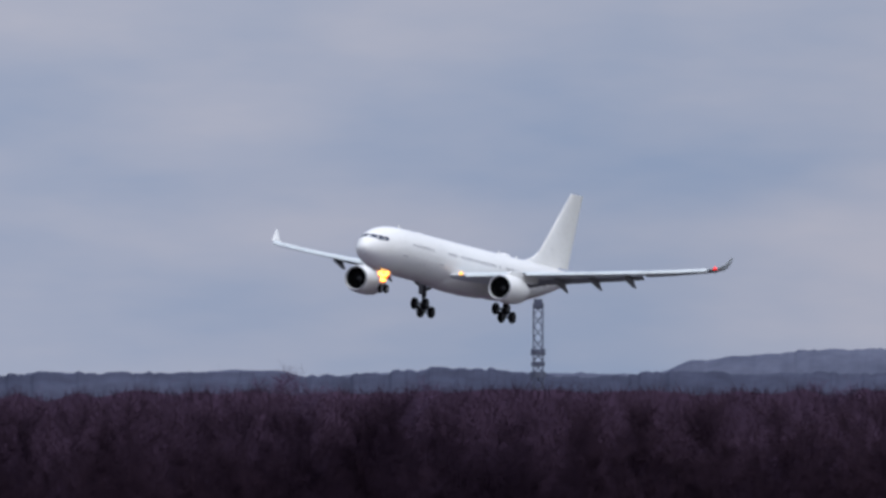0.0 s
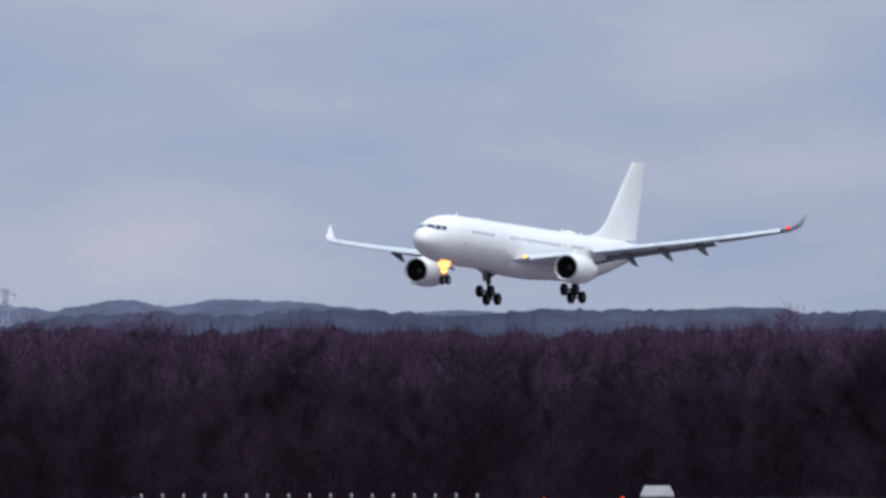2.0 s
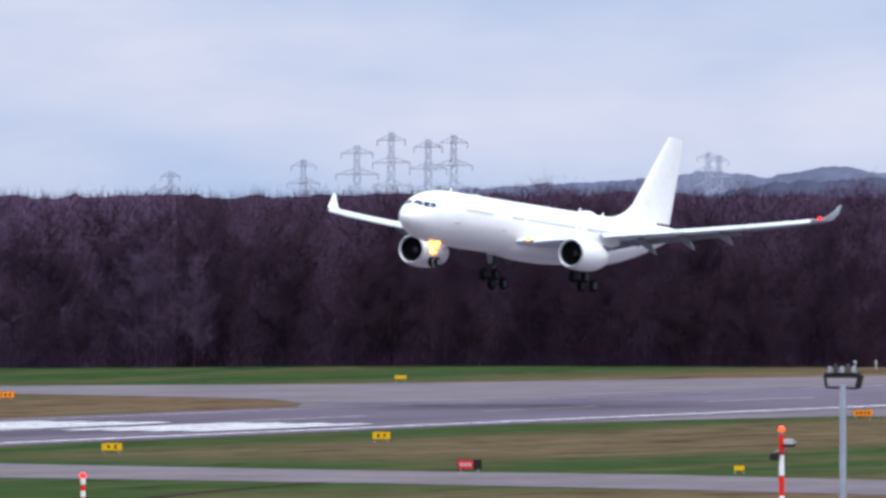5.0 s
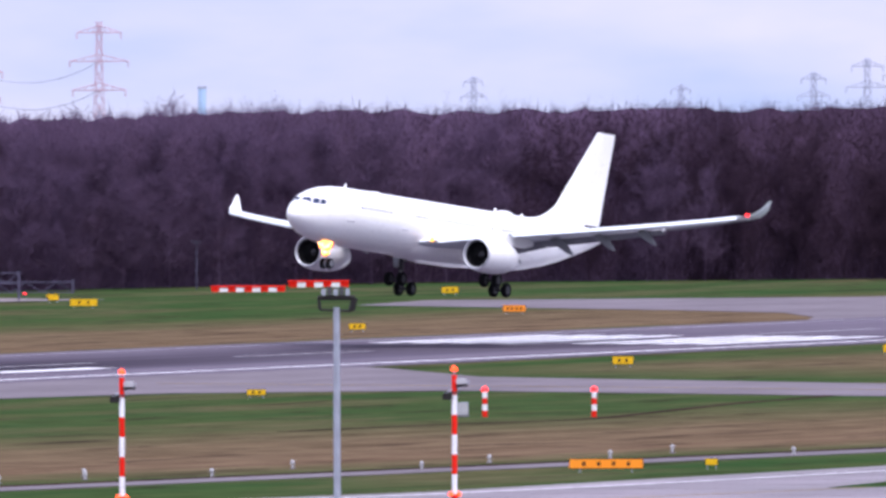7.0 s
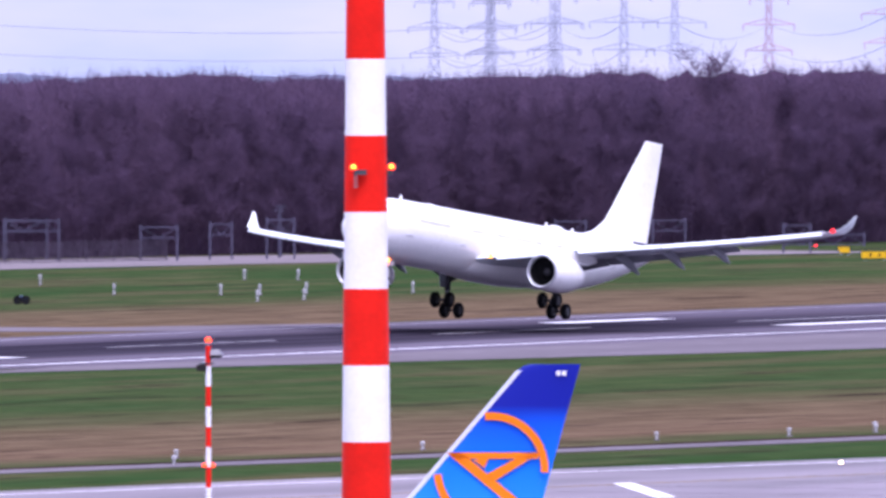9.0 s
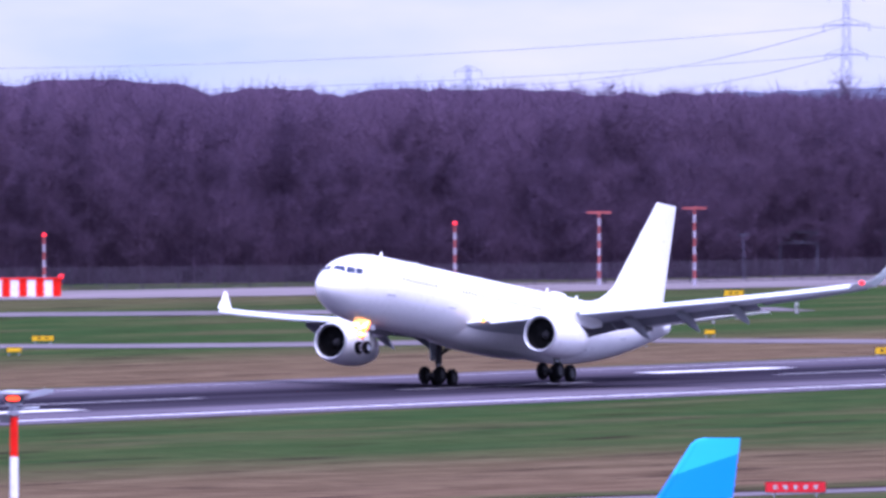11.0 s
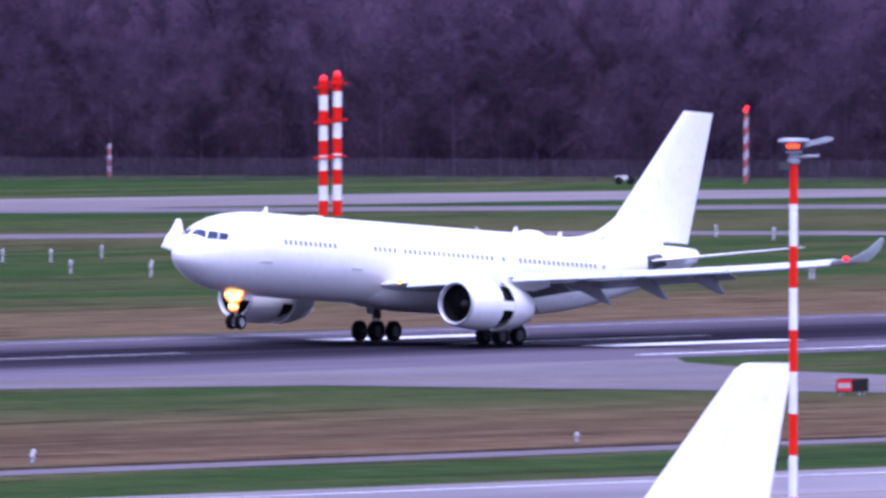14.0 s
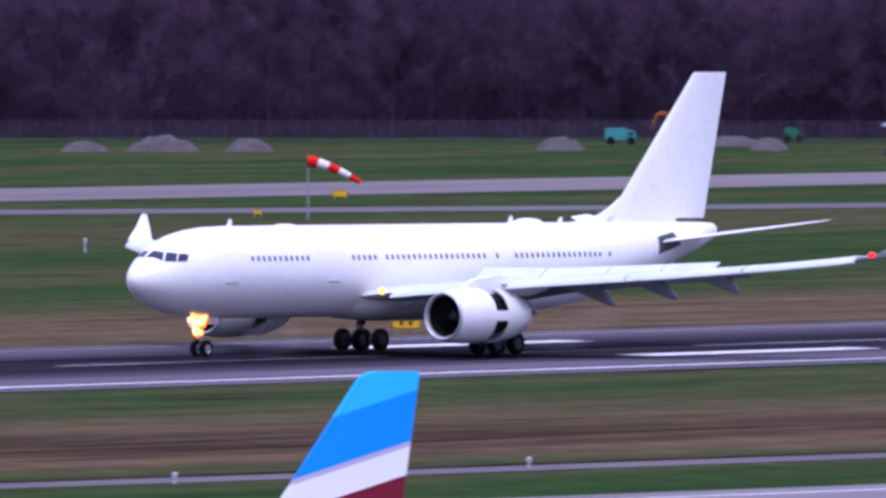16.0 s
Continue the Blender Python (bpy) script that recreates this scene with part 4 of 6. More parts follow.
def engine(root, side):
    X, y, z, x0 = -GEAR_X, side * 9.44, 2.53, 18.3
    c = (x0 + X, y, z)
    body = part("engine_cowl", turned([(0.16, 1.50), (0.45, 1.58), (1.1, 1.66), (2.0, 1.70), (3.0, 1.69), (3.3, 1.67), (3.28, 1.55), (2.6, 1.5)], c), WHITE, root, "white engine cowl", True)
    part("inlet_lip", turned([(0.165, 1.505), (0.05, 1.46), (0.0, 1.40), (0.03, 1.34), (0.12, 1.29), (0.3, 1.265)], c), LIP, body, "polished metal inlet lip", True)
    part("inlet_duct", turned([(0.3, 1.264), (1.25, 1.24), (1.3, 0.3)], c), BLACK, body, "dark inlet duct", True)
    part("spinner", turned([(0.72, 0.01), (0.85, 0.16), (1.05, 0.29), (1.25, 0.36)], c, 20), DARKGREY, body, "", True)
    bm = bmesh.new()
    for i in range(26):
        a = 2 * math.pi * i / 26
        u, v = Vector((0, math.cos(a), math.sin(a))), Vector((0, -math.sin(a), math.cos(a)))
        ps = [Vector(c) + Vector((dx, 0, 0)) + u * r + v * o for dx, r, o in ((1.02, 0.33, -0.03), (1.22, 0.33, 0.03), (1.2, 1.22, 0.14), (0.98, 1.22, -0.10))]
        vs = [bm.verts.new(p) for p in ps] + [bm.verts.new(p + Vector((0.02, 0, 0)) + v * 0.012) for p in ps]
        for q in ((0, 1, 2, 3), (7, 6, 5, 4), (0, 4, 5, 1), (1, 5, 6, 2), (2, 6, 7, 3), (3, 7, 4, 0)):
            bm.faces.new([vs[k] for k in q])
    part("fan", bm, BLACK, body, "dark fan blades")
    core = part("engine_core", turned([(2.7, 1.36), (3.4, 1.34), (4.6, 1.22), (6.2, 0.72), (6.9, 0.45), (7.2, 0.05)], c, 24), BLACK, root, "dark reverser cascade and core", True)
    for a0, a1 in ((168, 190), (-10, 12), (80, 100)):
        ring = [[Vector(c) + Vector((s, math.cos(radians(a)) * r, math.sin(radians(a)) * r)) for s, r in ((3.2, 1.655), (4.5, 1.62), (4.5, 1.40), (3.2, 1.42))] for a in np.linspace(a0, a1, 5)]
        part("reverser_beam", loft(ring), WHITE, core, "white fixed beam", True)
    pivot = new("reverser_sleeve", bpy.data.meshes.new("reverser_sleeve"))
    bm = turned([(3.33, 1.56), (3.31, 1.665), (3.6, 1.655), (4.4, 1.57), (5.2, 1.40), (5.9, 1.19), (6.25, 1.06), (6.22, 1.0), (5.6, 1.1), (4.4, 1.42), (3.6, 1.54)], (x0 + X, y, z))
    finish(pivot, bm, WHITE, True)
    pivot.parent = root
    pivot["label"] = "white sliding thrust-reverser sleeve"
    MOVING["sleeve"].append(pivot)
    # pylon
    bm = bmesh.new()
    loft([[(x + X, y - w, zl), (x + X, y + w, zl), (x + X, y + w * 0.8, zt), (x + X, y - w * 0.8, zt)] for x, w, zl, zt in ((20.2, 0.08, 4.1, 4.28), (21.2, 0.26, 3.9, 4.75), (23.6, 0.36, 3.8, 5.0), (26.5, 0.34, 3.7, 4.9), (28.6, 0.1, 4.1, 4.5))], bm)
    part("engine_pylon", bm, WHITE, root, "", True)
    part("nacelle_strake", box(20.0 + X, 21.6 + X, y - side * 1.25 - 0.03, y - side * 1.25 + 0.03, 3.65, 4.15), WINGGREY, root)


def wheel(parent, centre, r, w):
    prof = [(-w / 2, r * 0.55), (-w / 2, r * 0.86), (-w * 0.36, r * 0.97), (-w * 0.15, r), (w * 0.15, r), (w * 0.36, r * 0.97), (w / 2, r * 0.86), (w / 2, r * 0.55)]
    tyre = part("wheel", turned(prof, centre, 24, axis="y"), TYRE, parent, "black aircraft tyre", True)
    bm = turned([(-w * 0.42, 0.02), (-w * 0.42, r * 0.3), (-w * 0.36, r * 0.4), (-w * 0.47, r * 0.56), (w * 0.47, r * 0.56), (w * 0.36, r * 0.4), (w * 0.42, r * 0.3), (w * 0.42, 0.02)], centre, 18, axis="y")
    if r < 0.6:
        part("wheel_hub", bm, STEEL, parent, "steel wheel hub", True)
    else:
        part("wheel_hub", bm, DARKGREY, parent, "dark wheel hub", True)
    return tyre


def main_gear(root, side):
    y = side * 5.34
    bm = rod((0, y, 1.75), (0.05, y - side * 0.1, 4.3), 0.24, n=14)
    rod((0, y, 1.6), (0, y, 1.95), 0.28, n=14, bm=bm)
    MOVING["piston"].append(part("gear_piston", rod((0, y, 0.72), (0, y, 2.5), 0.15, n=14), STEEL, root, "bright sliding gear piston", True))
    leg = part("main_gear_leg", bm, DARKGREY, root, "main landing gear leg", True)
    bm = rod((0.0, y, 2.2), (1.5, y - side * 0.6, 3.9), 0.09, bm=None)
    rod((0.0, y, 2.3), (0.1, y - side * 2.4, 3.6), 0.11, bm=bm)
    rod((-0.2, y, 1.0), (-0.45, y, 1.7), 0.06, bm=bm), rod((-0.45, y, 1.7), (-0.15, y, 2.2), 0.06, bm=bm)
    part("gear_brace", bm, DARKGREY, root)
    bm = loft([[(a, y + side * 0.45, z), (b, y + side * 0.45, z), (b, y + side * 0.53, z), (a, y + side * 0.53, z)] for a, b, z in ((-0.45, 0.55, 1.9), (-0.7, 0.9, 3.0), (-0.8, 1.1, 3.9))])
    part("gear_door", bm, WINGGREY, root)
    bogie = new("bogie", bpy.data.meshes.new("bogie"))
    bm = rod((-1.05, 0, 0), (1.05, 0, 0), 0.14, n=10)
    for x in (-0.99, 0.99):
        rod((x, -0.72, 0), (x, 0.72, 0), 0.09, n=10, bm=bm)
    finish(bogie, bm, DARKGREY, True)
    bogie.parent = root
    bogie.location = (0, y, 0.70)
    bogie["label"] = "four-wheel bogie"
    for x in (-0.99, 0.99):
        for dy in (-0.70, 0.70):
            wheel(bogie, (x, dy, 0), 0.70, 0.5)
    MOVING["bogie"].append((bogie, y))


def nose_gear(root):
    X = 6.67 - GEAR_X
    bm = rod((X, 0, 0.5), (X - 0.1, 0, 1.8), 0.10, n=12)
    rod((X - 0.08, 0, 1.5), (X - 0.2, 0, 3.3), 0.15, n=12, bm=bm)
    rod((X, -0.45, 0.52), (X, 0.45, 0.52), 0.08, bm=bm)
    rod((X - 0.1, 0, 1.7), (X + 1.2, 0, 3.0), 0.07, bm=bm)
    part("nose_gear_leg", bm, STEEL, root, "nose landing gear leg", True)
    for y in (-0.36, 0.36):
        wheel(root, (X, y, 0.52), 0.52, 0.36)
    for y in (-0.62, 0.62):
        part("nose_gear_door", box(X + 0.1, X + 1.1, y * 0.7 - 0.025, y * 0.7 + 0.025, 2.0, 2.75, bevel=0.01), WHITE, root)
    # Discs outnumber and outsize the real lamps; their spread builds the lens glare.
    for y, z, r in ((-0.34, 2.15, 0.40), (-0.62, 2.4, 0.22), (0.34, 2.3, 0.42), (0.02, 1.55, 0.36), (-0.3, 1.5, 0.2), (-0.05, 2.6, 0.34), (0.05, 2.0, 0.3)):
        part("landing_light_glare", ball((X - 0.4, y, z), r, seg=14, squash=(0.3, 1, 1)), LANDING, root, "amber landing light enlarged into a glowing disc of glare", True)
        part("landing_light_glare_core", ball((X - 0.56, y - 0.04, z), r * 0.6, seg=10, squash=(0.6, 1.15, 0.9)), LANDCORE, root, "bright core of the lamp's built glare", True)


MOVING = {"sleeve": [], "bogie": [], "wing": [], "piston": [], "spoiler": []}
plane = airliner()


# ---- exits of the runway ----
slab("taxiway_exit", [(887.1, 717.9), (944.2, 720.6), (986.9, 726.0), (987.0, 722.3), (990.5, 709.9), (974.1, 697.0), (961.7, 680.2), (953.5, 656.9), (955.6, 621.3), (956.8, 599.9),
                      (932.7, 584.8), (938.3, 610.1), (925.6, 647.2), (916.2, 683.6), (896.7, 693.8), (881.8, 707.4), (874.7, 707.9)], 0.05, TAXI, "grey taxiway that leaves the runway through the grass", "taxiway")
slab("taxiway_exit_far", [(1267.5, 699.7), (1321.4, 708.4), (1546.5, 744.9), (1495.2, 698.2), (1462.8, 674.2), (1445.1, 627.6), (1438.6, 596.9), (1422, 566.6), (1402, 520), (1385, 484.5), (1340, 492.5), (1366, 540), (1385.2, 574.8), (1398.9, 607.6), (1410.2, 652.6), (1393.8, 671.4)], 0.05, TAXI,
     "grey taxiway joining the runway at a slant", "taxiway")


ribbon("taxiway_north", [(900, 1180), (1060, 1085), (1181, 1015), (1270, 980), (1323.2, 942.1), (1333.3, 917.9), (1372.0, 865.5), (1382.5, 841.7), (1417.1, 823.2), (1423.9, 798.0), (1426.3, 770.6), (1445.5, 763.4), (1455.4, 757.6)], 17, 0.05, TAXI, "pale taxiway beyond the runway", "taxiway")
slab("taxiway_loop", [(1814, 851), (1845, 857), (1862, 838), (1875, 820), (1907, 805), (1943, 790), (1978, 776), (2060, 764), (2060, 762.5), (1735, 762.5), (1754, 770), (1780, 785), (1791, 802), (1804, 828)], 0.052, TAXI,
     "pale taxiway curving into the runway's end", "taxiway")
slab("taxiway_entry", [(1660, 703.5), (1708, 690), (1694, 648), (1655, 628), (1700, 560), (1900, 560), (2060, 660), (2060, 703.5)], 0.052, TAXI, "worn grey taxiway onto the runway's threshold", "taxiway")


# ---- things of the airfield ----
def facing(x, y, z=0.0, turn=0.0):
    """A pose at that place whose own -y side looks at the terrace."""
    return pose(x, y, z, 0, 0, -math.degrees(math.atan2(x, y)) + turn)


def striped_mast(x, y, top, r0, r1, band, first_red, label, base=0.0, lamps=(), arms=True, group="red and white masts", far=False, exact=False):
    m = empty("obstruction_mast", label, "mast", group)
    n = math.ceil((top - base) / band) if exact else max(2, round((top - base) / band))
    for i in range(n):
        za, zb = base + (top - base) * i / n, base + (top - base) * (i + 1) / n
        if exact:
            za, zb = max(base, top - (n - i) * band), top - (n - i - 1) * band
        ra, rb = r0 + (r1 - r0) * i / n, r0 + (r1 - r0) * (i + 1) / n
        red = ((n - 1 - i) % 2 == 0) == first_red
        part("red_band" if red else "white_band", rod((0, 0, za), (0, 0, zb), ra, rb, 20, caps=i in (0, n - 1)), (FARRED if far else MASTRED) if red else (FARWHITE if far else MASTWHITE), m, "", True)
    for lx, ly, lz, lr, mat_ in lamps:
        lamp = part("warning_lamp", turned([(-lr * 0.7, lr * 0.7), (-lr * 0.5, lr), (lr * 0.4, lr * 0.9), (lr * 0.9, lr * 0.3)], (lx, ly, lz), 12, axis="z", caps=True), mat_, m, "glowing red warning lamp", True)
        part("lamp_bracket", box(min(lx, 0), max(lx, 0) + 0.02, ly - 0.03, ly + 0.03, lz - lr - 0.06, lz - lr * 0.6), DARKGREY, m)
    if arms:
        s = 1.0
        part("camera_arm", rod((-0.5 * s, 0, top - 1.0), (0.75 * s, 0, top - 0.35), 0.05, bm=rod((0, 0, top), (0, 0, top + 0.25), 0.05)), POLEGREY, m)
        part("camera_box", box(0.1, 0.62, -0.18, 0.18, top - 0.5, top - 0.2, bevel=0.03), MARKER, m, "pale camera housing")
        part("camera_underside", box(0.06, 0.7, -0.2, 0.2, top - 0.62, top - 0.51), SIGNBLACK, m, "thin black plate under the camera housing")
        part("camera_box", box(-0.62, -0.1, -0.2, 0.2, top - 1.3, top - 0.98, bevel=0.03), SIGNBLACK, m, "dark camera housing")
        part("camera_bracket", box(-0.5, 0.3, -0.16, 0.16, top - 0.96, top - 0.88), DARKGREY, m)
    m.matrix_world = facing(x, y)
    return m


# the near thick mast, its bands 1.26 m high
big = striped_mast(265.9, 138.9, 34.644, 0.665, 0.285, 1.256, True, "thick red-and-white banded mast with red lamps near the terrace", 0.0,
                   ((-0.2, -0.42, 29.10, 0.065, ORANGEGLOW), (0.42, 0.0, 29.10, 0.065, ORANGEGLOW)), False, exact=True)
part("mast_clip", box(-0.2, -0.13, -0.44, -0.36, 28.76, 29.0), FARRED, big)
for lx, ly in ((-0.2, -0.49), (0.42, -0.07)):
    part("lamp_filament", ball((lx, ly, 29.11), 0.032, seg=10, squash=(1.3, 0.8, 1)), glow("amber_filament_glow", (1.0, 0.42, 0.02), 3.0), big, "bright yellow lamp core", True)
for px, py, top, d in ((854.8, 414.5, 13.36, 950), (862.2, 398.9, 13.44, 950), (838.2, 447.1, 12.62, 950), (879.6, 359.0, 14.75, 950)):
    striped_mast(px, py, top, 0.135, 0.135, 1.02, True, "slim red-and-white mast with a red lamp and camera arms", 0.0, ((0, 0, top + 0.3, 0.17, ORANGEGLOW), (-0.2, -0.1, top - 6.2, 0.14, ORANGEGLOW), (0.2, 0, top - 6.2, 0.14, ORANGEGLOW)))
for px, py, top, band in ((586.0, 364.3, 16.06, 1.58), (563.5, 398.15, 21.32, 1.58), (534.4, 436.5, 20.47, 1.75)):
    m = striped_mast(px, py, top, 0.165, 0.15, band, True, "tall red-and-white mast topped by a red lamp and camera arm", arms=False, exact=True)
    part("mast_head", turned([(-0.1, 0.13), (0.0, 0.24), (0.1, 0.24), (0.14, 0.13), (0.32, 0.12), (0.36, 0.3), (0.42, 0.3), (0.46, 0.2)], (0, 0, top), 16, axis="z", caps=True), POLEGREY, m, "grey mast head", True)
    part("lamp_hood", turned([(0.74, 0.52), (0.8, 0.6), (0.88, 0.56), (0.92, 0.3)], (0, 0, top), 18, axis="z", caps=True), POLEGREY, m, "flat grey lamp hood", True)
    part("lamp_body", turned([(0.44, 0.26), (0.5, 0.36), (0.76, 0.38)], (0, 0, top), 16, axis="z", caps=True), DARKGREY, m, "", True)
    part("warning_lamp", box(-0.28, 0.22, -0.46, -0.34, top + 0.53, top + 0.7, bevel=0.04), ORANGEGLOW, m, "glowing red warning lamp")
    part("camera_arm", loft([[(x, -h, top + z - h), (x, h, top + z - h), (x, h, top + z + h), (x, -h, top + z + h)] for x, z, h in ((0.4, 0.66, 0.1), (0.8, 0.76, 0.1), (1.2, 0.86, 0.11), (1.5, 0.9, 0.05))]), POLEGREY, m, "pale camera on an arm")
    part("lower_arm", rod((-0.2, 0, top + 0.2), (0.95, 0, top + 0.24), 0.06), POLEGREY, m)
    part("instrument_box", box(-0.55, -0.12, -0.2, 0.15, top - 0.3, top - 0.02, bevel=0.03), DARKGREY, m, "dark instrument box")
for px, py in ((1323.3, 600.0), (1321.0, 608.5)):
    striped_mast(px, py, 2.0, 0.2, 0.2, 0.45, False, "short red-and-white marker post with a red lamp on the grass", 0.0, ((0, 0, 2.2, 0.26, REDGLOW),), False, "short marker posts")


def junction_box(x, y):
    b = empty("equipment_cabinet", "small pale grey equipment cabinet on the grass", "cabinet")
    part("body", box(-0.45, 0.45, -0.25, 0.25, 0.1, 1.15, bevel=0.03), POLEGREY, b)
    part("plinth", box(-0.5, 0.5, -0.3, 0.3, 0, 0.12), TAXI, b)
    part("door", box(-0.4, 0.4, -0.275, -0.252, 0.18, 1.08), MARKER, b)
    b.matrix_world = facing(x, y)


junction_box(1320.5, 610.2)


def flood_pole(x, y, top, label, boxy=False):
    p = empty("camera_pole", label, "pole", "grey camera poles")
    part("pole", rod((0, 0, 0), (0, 0, top - 0.6), 0.14, 0.105, 14), POLEGREY, p, "galvanised pole", True)
    if boxy:
        part("hood", loft([[(-a, -b, z), (a, -b, z), (a, b, z), (-a, b, z)] for a, b, z in ((0.56, 0.36, top - 0.35), (0.56, 0.36, top - 0.28), (0.42, 0.22, top + 0.02))]), MARKER, p, "pale grey sloping hood")
        part("housing", box(-0.55, 0.55, -0.3, 0.3, top - 0.6, top - 0.36, bevel=0.04), SIGNBLACK, p, "black housing")
    else:
        part("ring_frame", rod((-0.62, 0, top - 0.28), (0.62, 0, top - 0.28), 0.085, bm=rod((-0.6, 0, top - 0.28), (-0.55, 0, top - 0.68), 0.05, bm=rod((0.6, 0, top - 0.28), (0.5, 0, top - 0.72), 0.11))), SIGNBLACK, p, "black lamp frame")
        part("frame_rail", rod((-0.55, 0, top - 0.68), (0.5, 0, top - 0.72), 0.04), SIGNBLACK, p)
        for k in range(5):
            part("lamp_head", box(-0.5 + 0.2 * k, -0.36 + 0.2 * k, -0.14, 0.1, top - 0.2, top + 0.02 + 0.08 * (k % 2), bevel=0.02), DARKGREY if k % 2 else POLEGREY, p)
    p.matrix_world = facing(x, y)


flood_pole(552.0, 259.7, 23.10, "grey pole with a black ring of lamps on top")
flood_pole(565.5, 228.6, 23.35, "grey pole with a black ring of lamps on top")
flood_pole(571.9, 212.2, 23.83, "grey pole with a white hooded box on top", True)


def sign(x, y, w, h, face, label, black=0.0, bars=0, dark=False):
    s = empty("taxiway_sign", label, "sign", "lit taxiway signs")
    part("case", box(-w / 2, w / 2, -0.12, 0.12, 0.25, 0.25 + h, bevel=0.03), SIGNBLACK, s, "dark sign case")
    part("face", box(-w / 2 + 0.04, w / 2 - 0.04 - black, -0.145, -0.12, 0.29, 0.21 + h), face, s, "")
    if black:
        part("black_face", box(w / 2 - black, w / 2 - 0.04, -0.145, -0.12, 0.29, 0.21 + h), SIGNBLACK, s)
    for i in range(bars):
        u = -w / 2 + (w - black) * (i + 1) / (bars + 1)
        part("sign_bar", box(u - 0.12, u + 0.12, -0.155, -0.145, 0.25 + h * 0.3, 0.25 + h * 0.7), SIGNBLACK if dark else MARKER, s, "plain bar of writing")
    for u in (-w * 0.35, w * 0.35):
        part("leg", box(u - 0.05, u + 0.05, -0.05, 0.05, 0, 0.27), POLEGREY, s)
    s.matrix_world = facing(x, y)


for px, py, w, h in ((987.7, 684.0, 1.9, 0.7), (1664.7, 780.9, 1.7, 0.65), (1507.4, 680.6, 1.9, 0.75), (1379.4, 656.4, 1.6, 0.5), (1880.7, 870.6, 1.9, 0.75), (1790.7, 872.9, 3.0, 0.8), (1824.7, 893.2, 1.2, 0.6),
                    (1366.9, 762.0, 1.8, 0.6), (1396.0, 803.3, 2.5, 0.75), (1608.6, 914.3, 2.0, 0.65), (1436.2, 818.8, 1.0, 0.45), (1449.9, 797.0, 1.0, 0.4), (1698.2, 976.2, 0.8, 0.4), (1566.3, 679.6, 1.7, 0.75), (1897.2, 820.8, 1.4, 0.5), (1446.3, 594.2, 1.0, 0.5),
                    (892.0, 769.4, 1.8, 0.75), (1207.3, 1049.0, 1.3, 0.6), (1148.1, 1006.7, 0.8, 0.4), (1387.8, 859.7, 2.0, 0.5), (1344.8, 836.0, 1.3, 0.45), (1453.4, 946.2, 1.2, 0.6), (1478.6, 962.6, 1.2, 0.5), (1176.1, 524.2, 0.9, 0.5), (1838.7, 900.2, 1.3, 0.5)):
    sign(px, py, w, h, SIGNYELLOW, "low yellow taxiway sign standing on the grass", bars=2 if w > 1.5 else 0, dark=True)
for px, py, w, h in ((977.9, 638.0, 2.7, 0.75), (919.9, 645.7, 1.7, 0.75), (1445.2, 618.8, 2.1, 0.8), (920.6, 645.9, 1.8, 0.8)):
    sign(px, py, w, h, SIGNRED, "low red mandatory sign with a black end panel", 0.7, 3)
sign(996.7, 562.1, 3.8, 0.7, SIGNRED, "long red mandatory sign on the grass", 0, 5)
for px, py, w in ((1767.1, 810.5, 2.4), (1165.4, 527.5, 5.2), (874.0, 567.2, 4.4), (1695.7, 683.3, 2.0), (1665.3, 641.1, 6.2), (1054.4, 483.2, 5.0)):
    sign(px, py, w, 0.7, mat("orange_sign_face", (0.8, 0.25, 0.01), 0.5, emit=(1.0, 0.3, 0.01), power=0.05), "long orange direction sign beside the taxiway", 0, 4, True)


def marker(x, y, h=0.62):
    m = empty("edge_marker", "small white edge marker light standing in the grass", "marker", "white edge markers")
    part("stem", rod((0, 0, 0), (0, 0, h * 0.6), 0.10, 0.08, 8), MARKER, m, "", True)
    part("head", turned([(h * 0.55, 0.10), (h * 0.6, 0.15), (h * 0.9, 0.14), (h, 0.06)], (0, 0, 0), 10, axis="z", caps=True), MARKER, m, "white lamp head", True)
    part("foot", box(-0.22, 0.22, -0.22, 0.22, 0, 0.07), TAXI, m)
    m.matrix_world = facing(x, y)
    return m


first = marker(856.7, 594.3)
for px, py in ((888.6, 601.6), (887.0, 589.5), (1111.0, 558.1), (1058.5, 567.0), (1083.2, 561.6), (1124.3, 554.6), (1142.4, 556.9), (834.3, 604.4), (889.8, 602.9), (791.2, 609.8), (746.8, 603.9), (786.4, 606.2), (677.3, 599.3), (706.1, 600.8),
               (1135.6, 553.5), (1145.0, 548.3), (1167.8, 552.9), (1167.5, 542.7), (1186.3, 546.1), (1200.6, 543.1), (1217.1, 545.6), (1213.4, 534.3), (1021.7, 567.0), (1044.9, 559.9), (885.1, 597.8), (906.5, 587.9), (911.4, 578.7), (921.5, 586.7)):
    copy_thing(first, facing(px, py))
tall = marker(1168.8, 839.7, 1.15)
tall["label"] = "pale upright marker board in the grass beyond the runway"
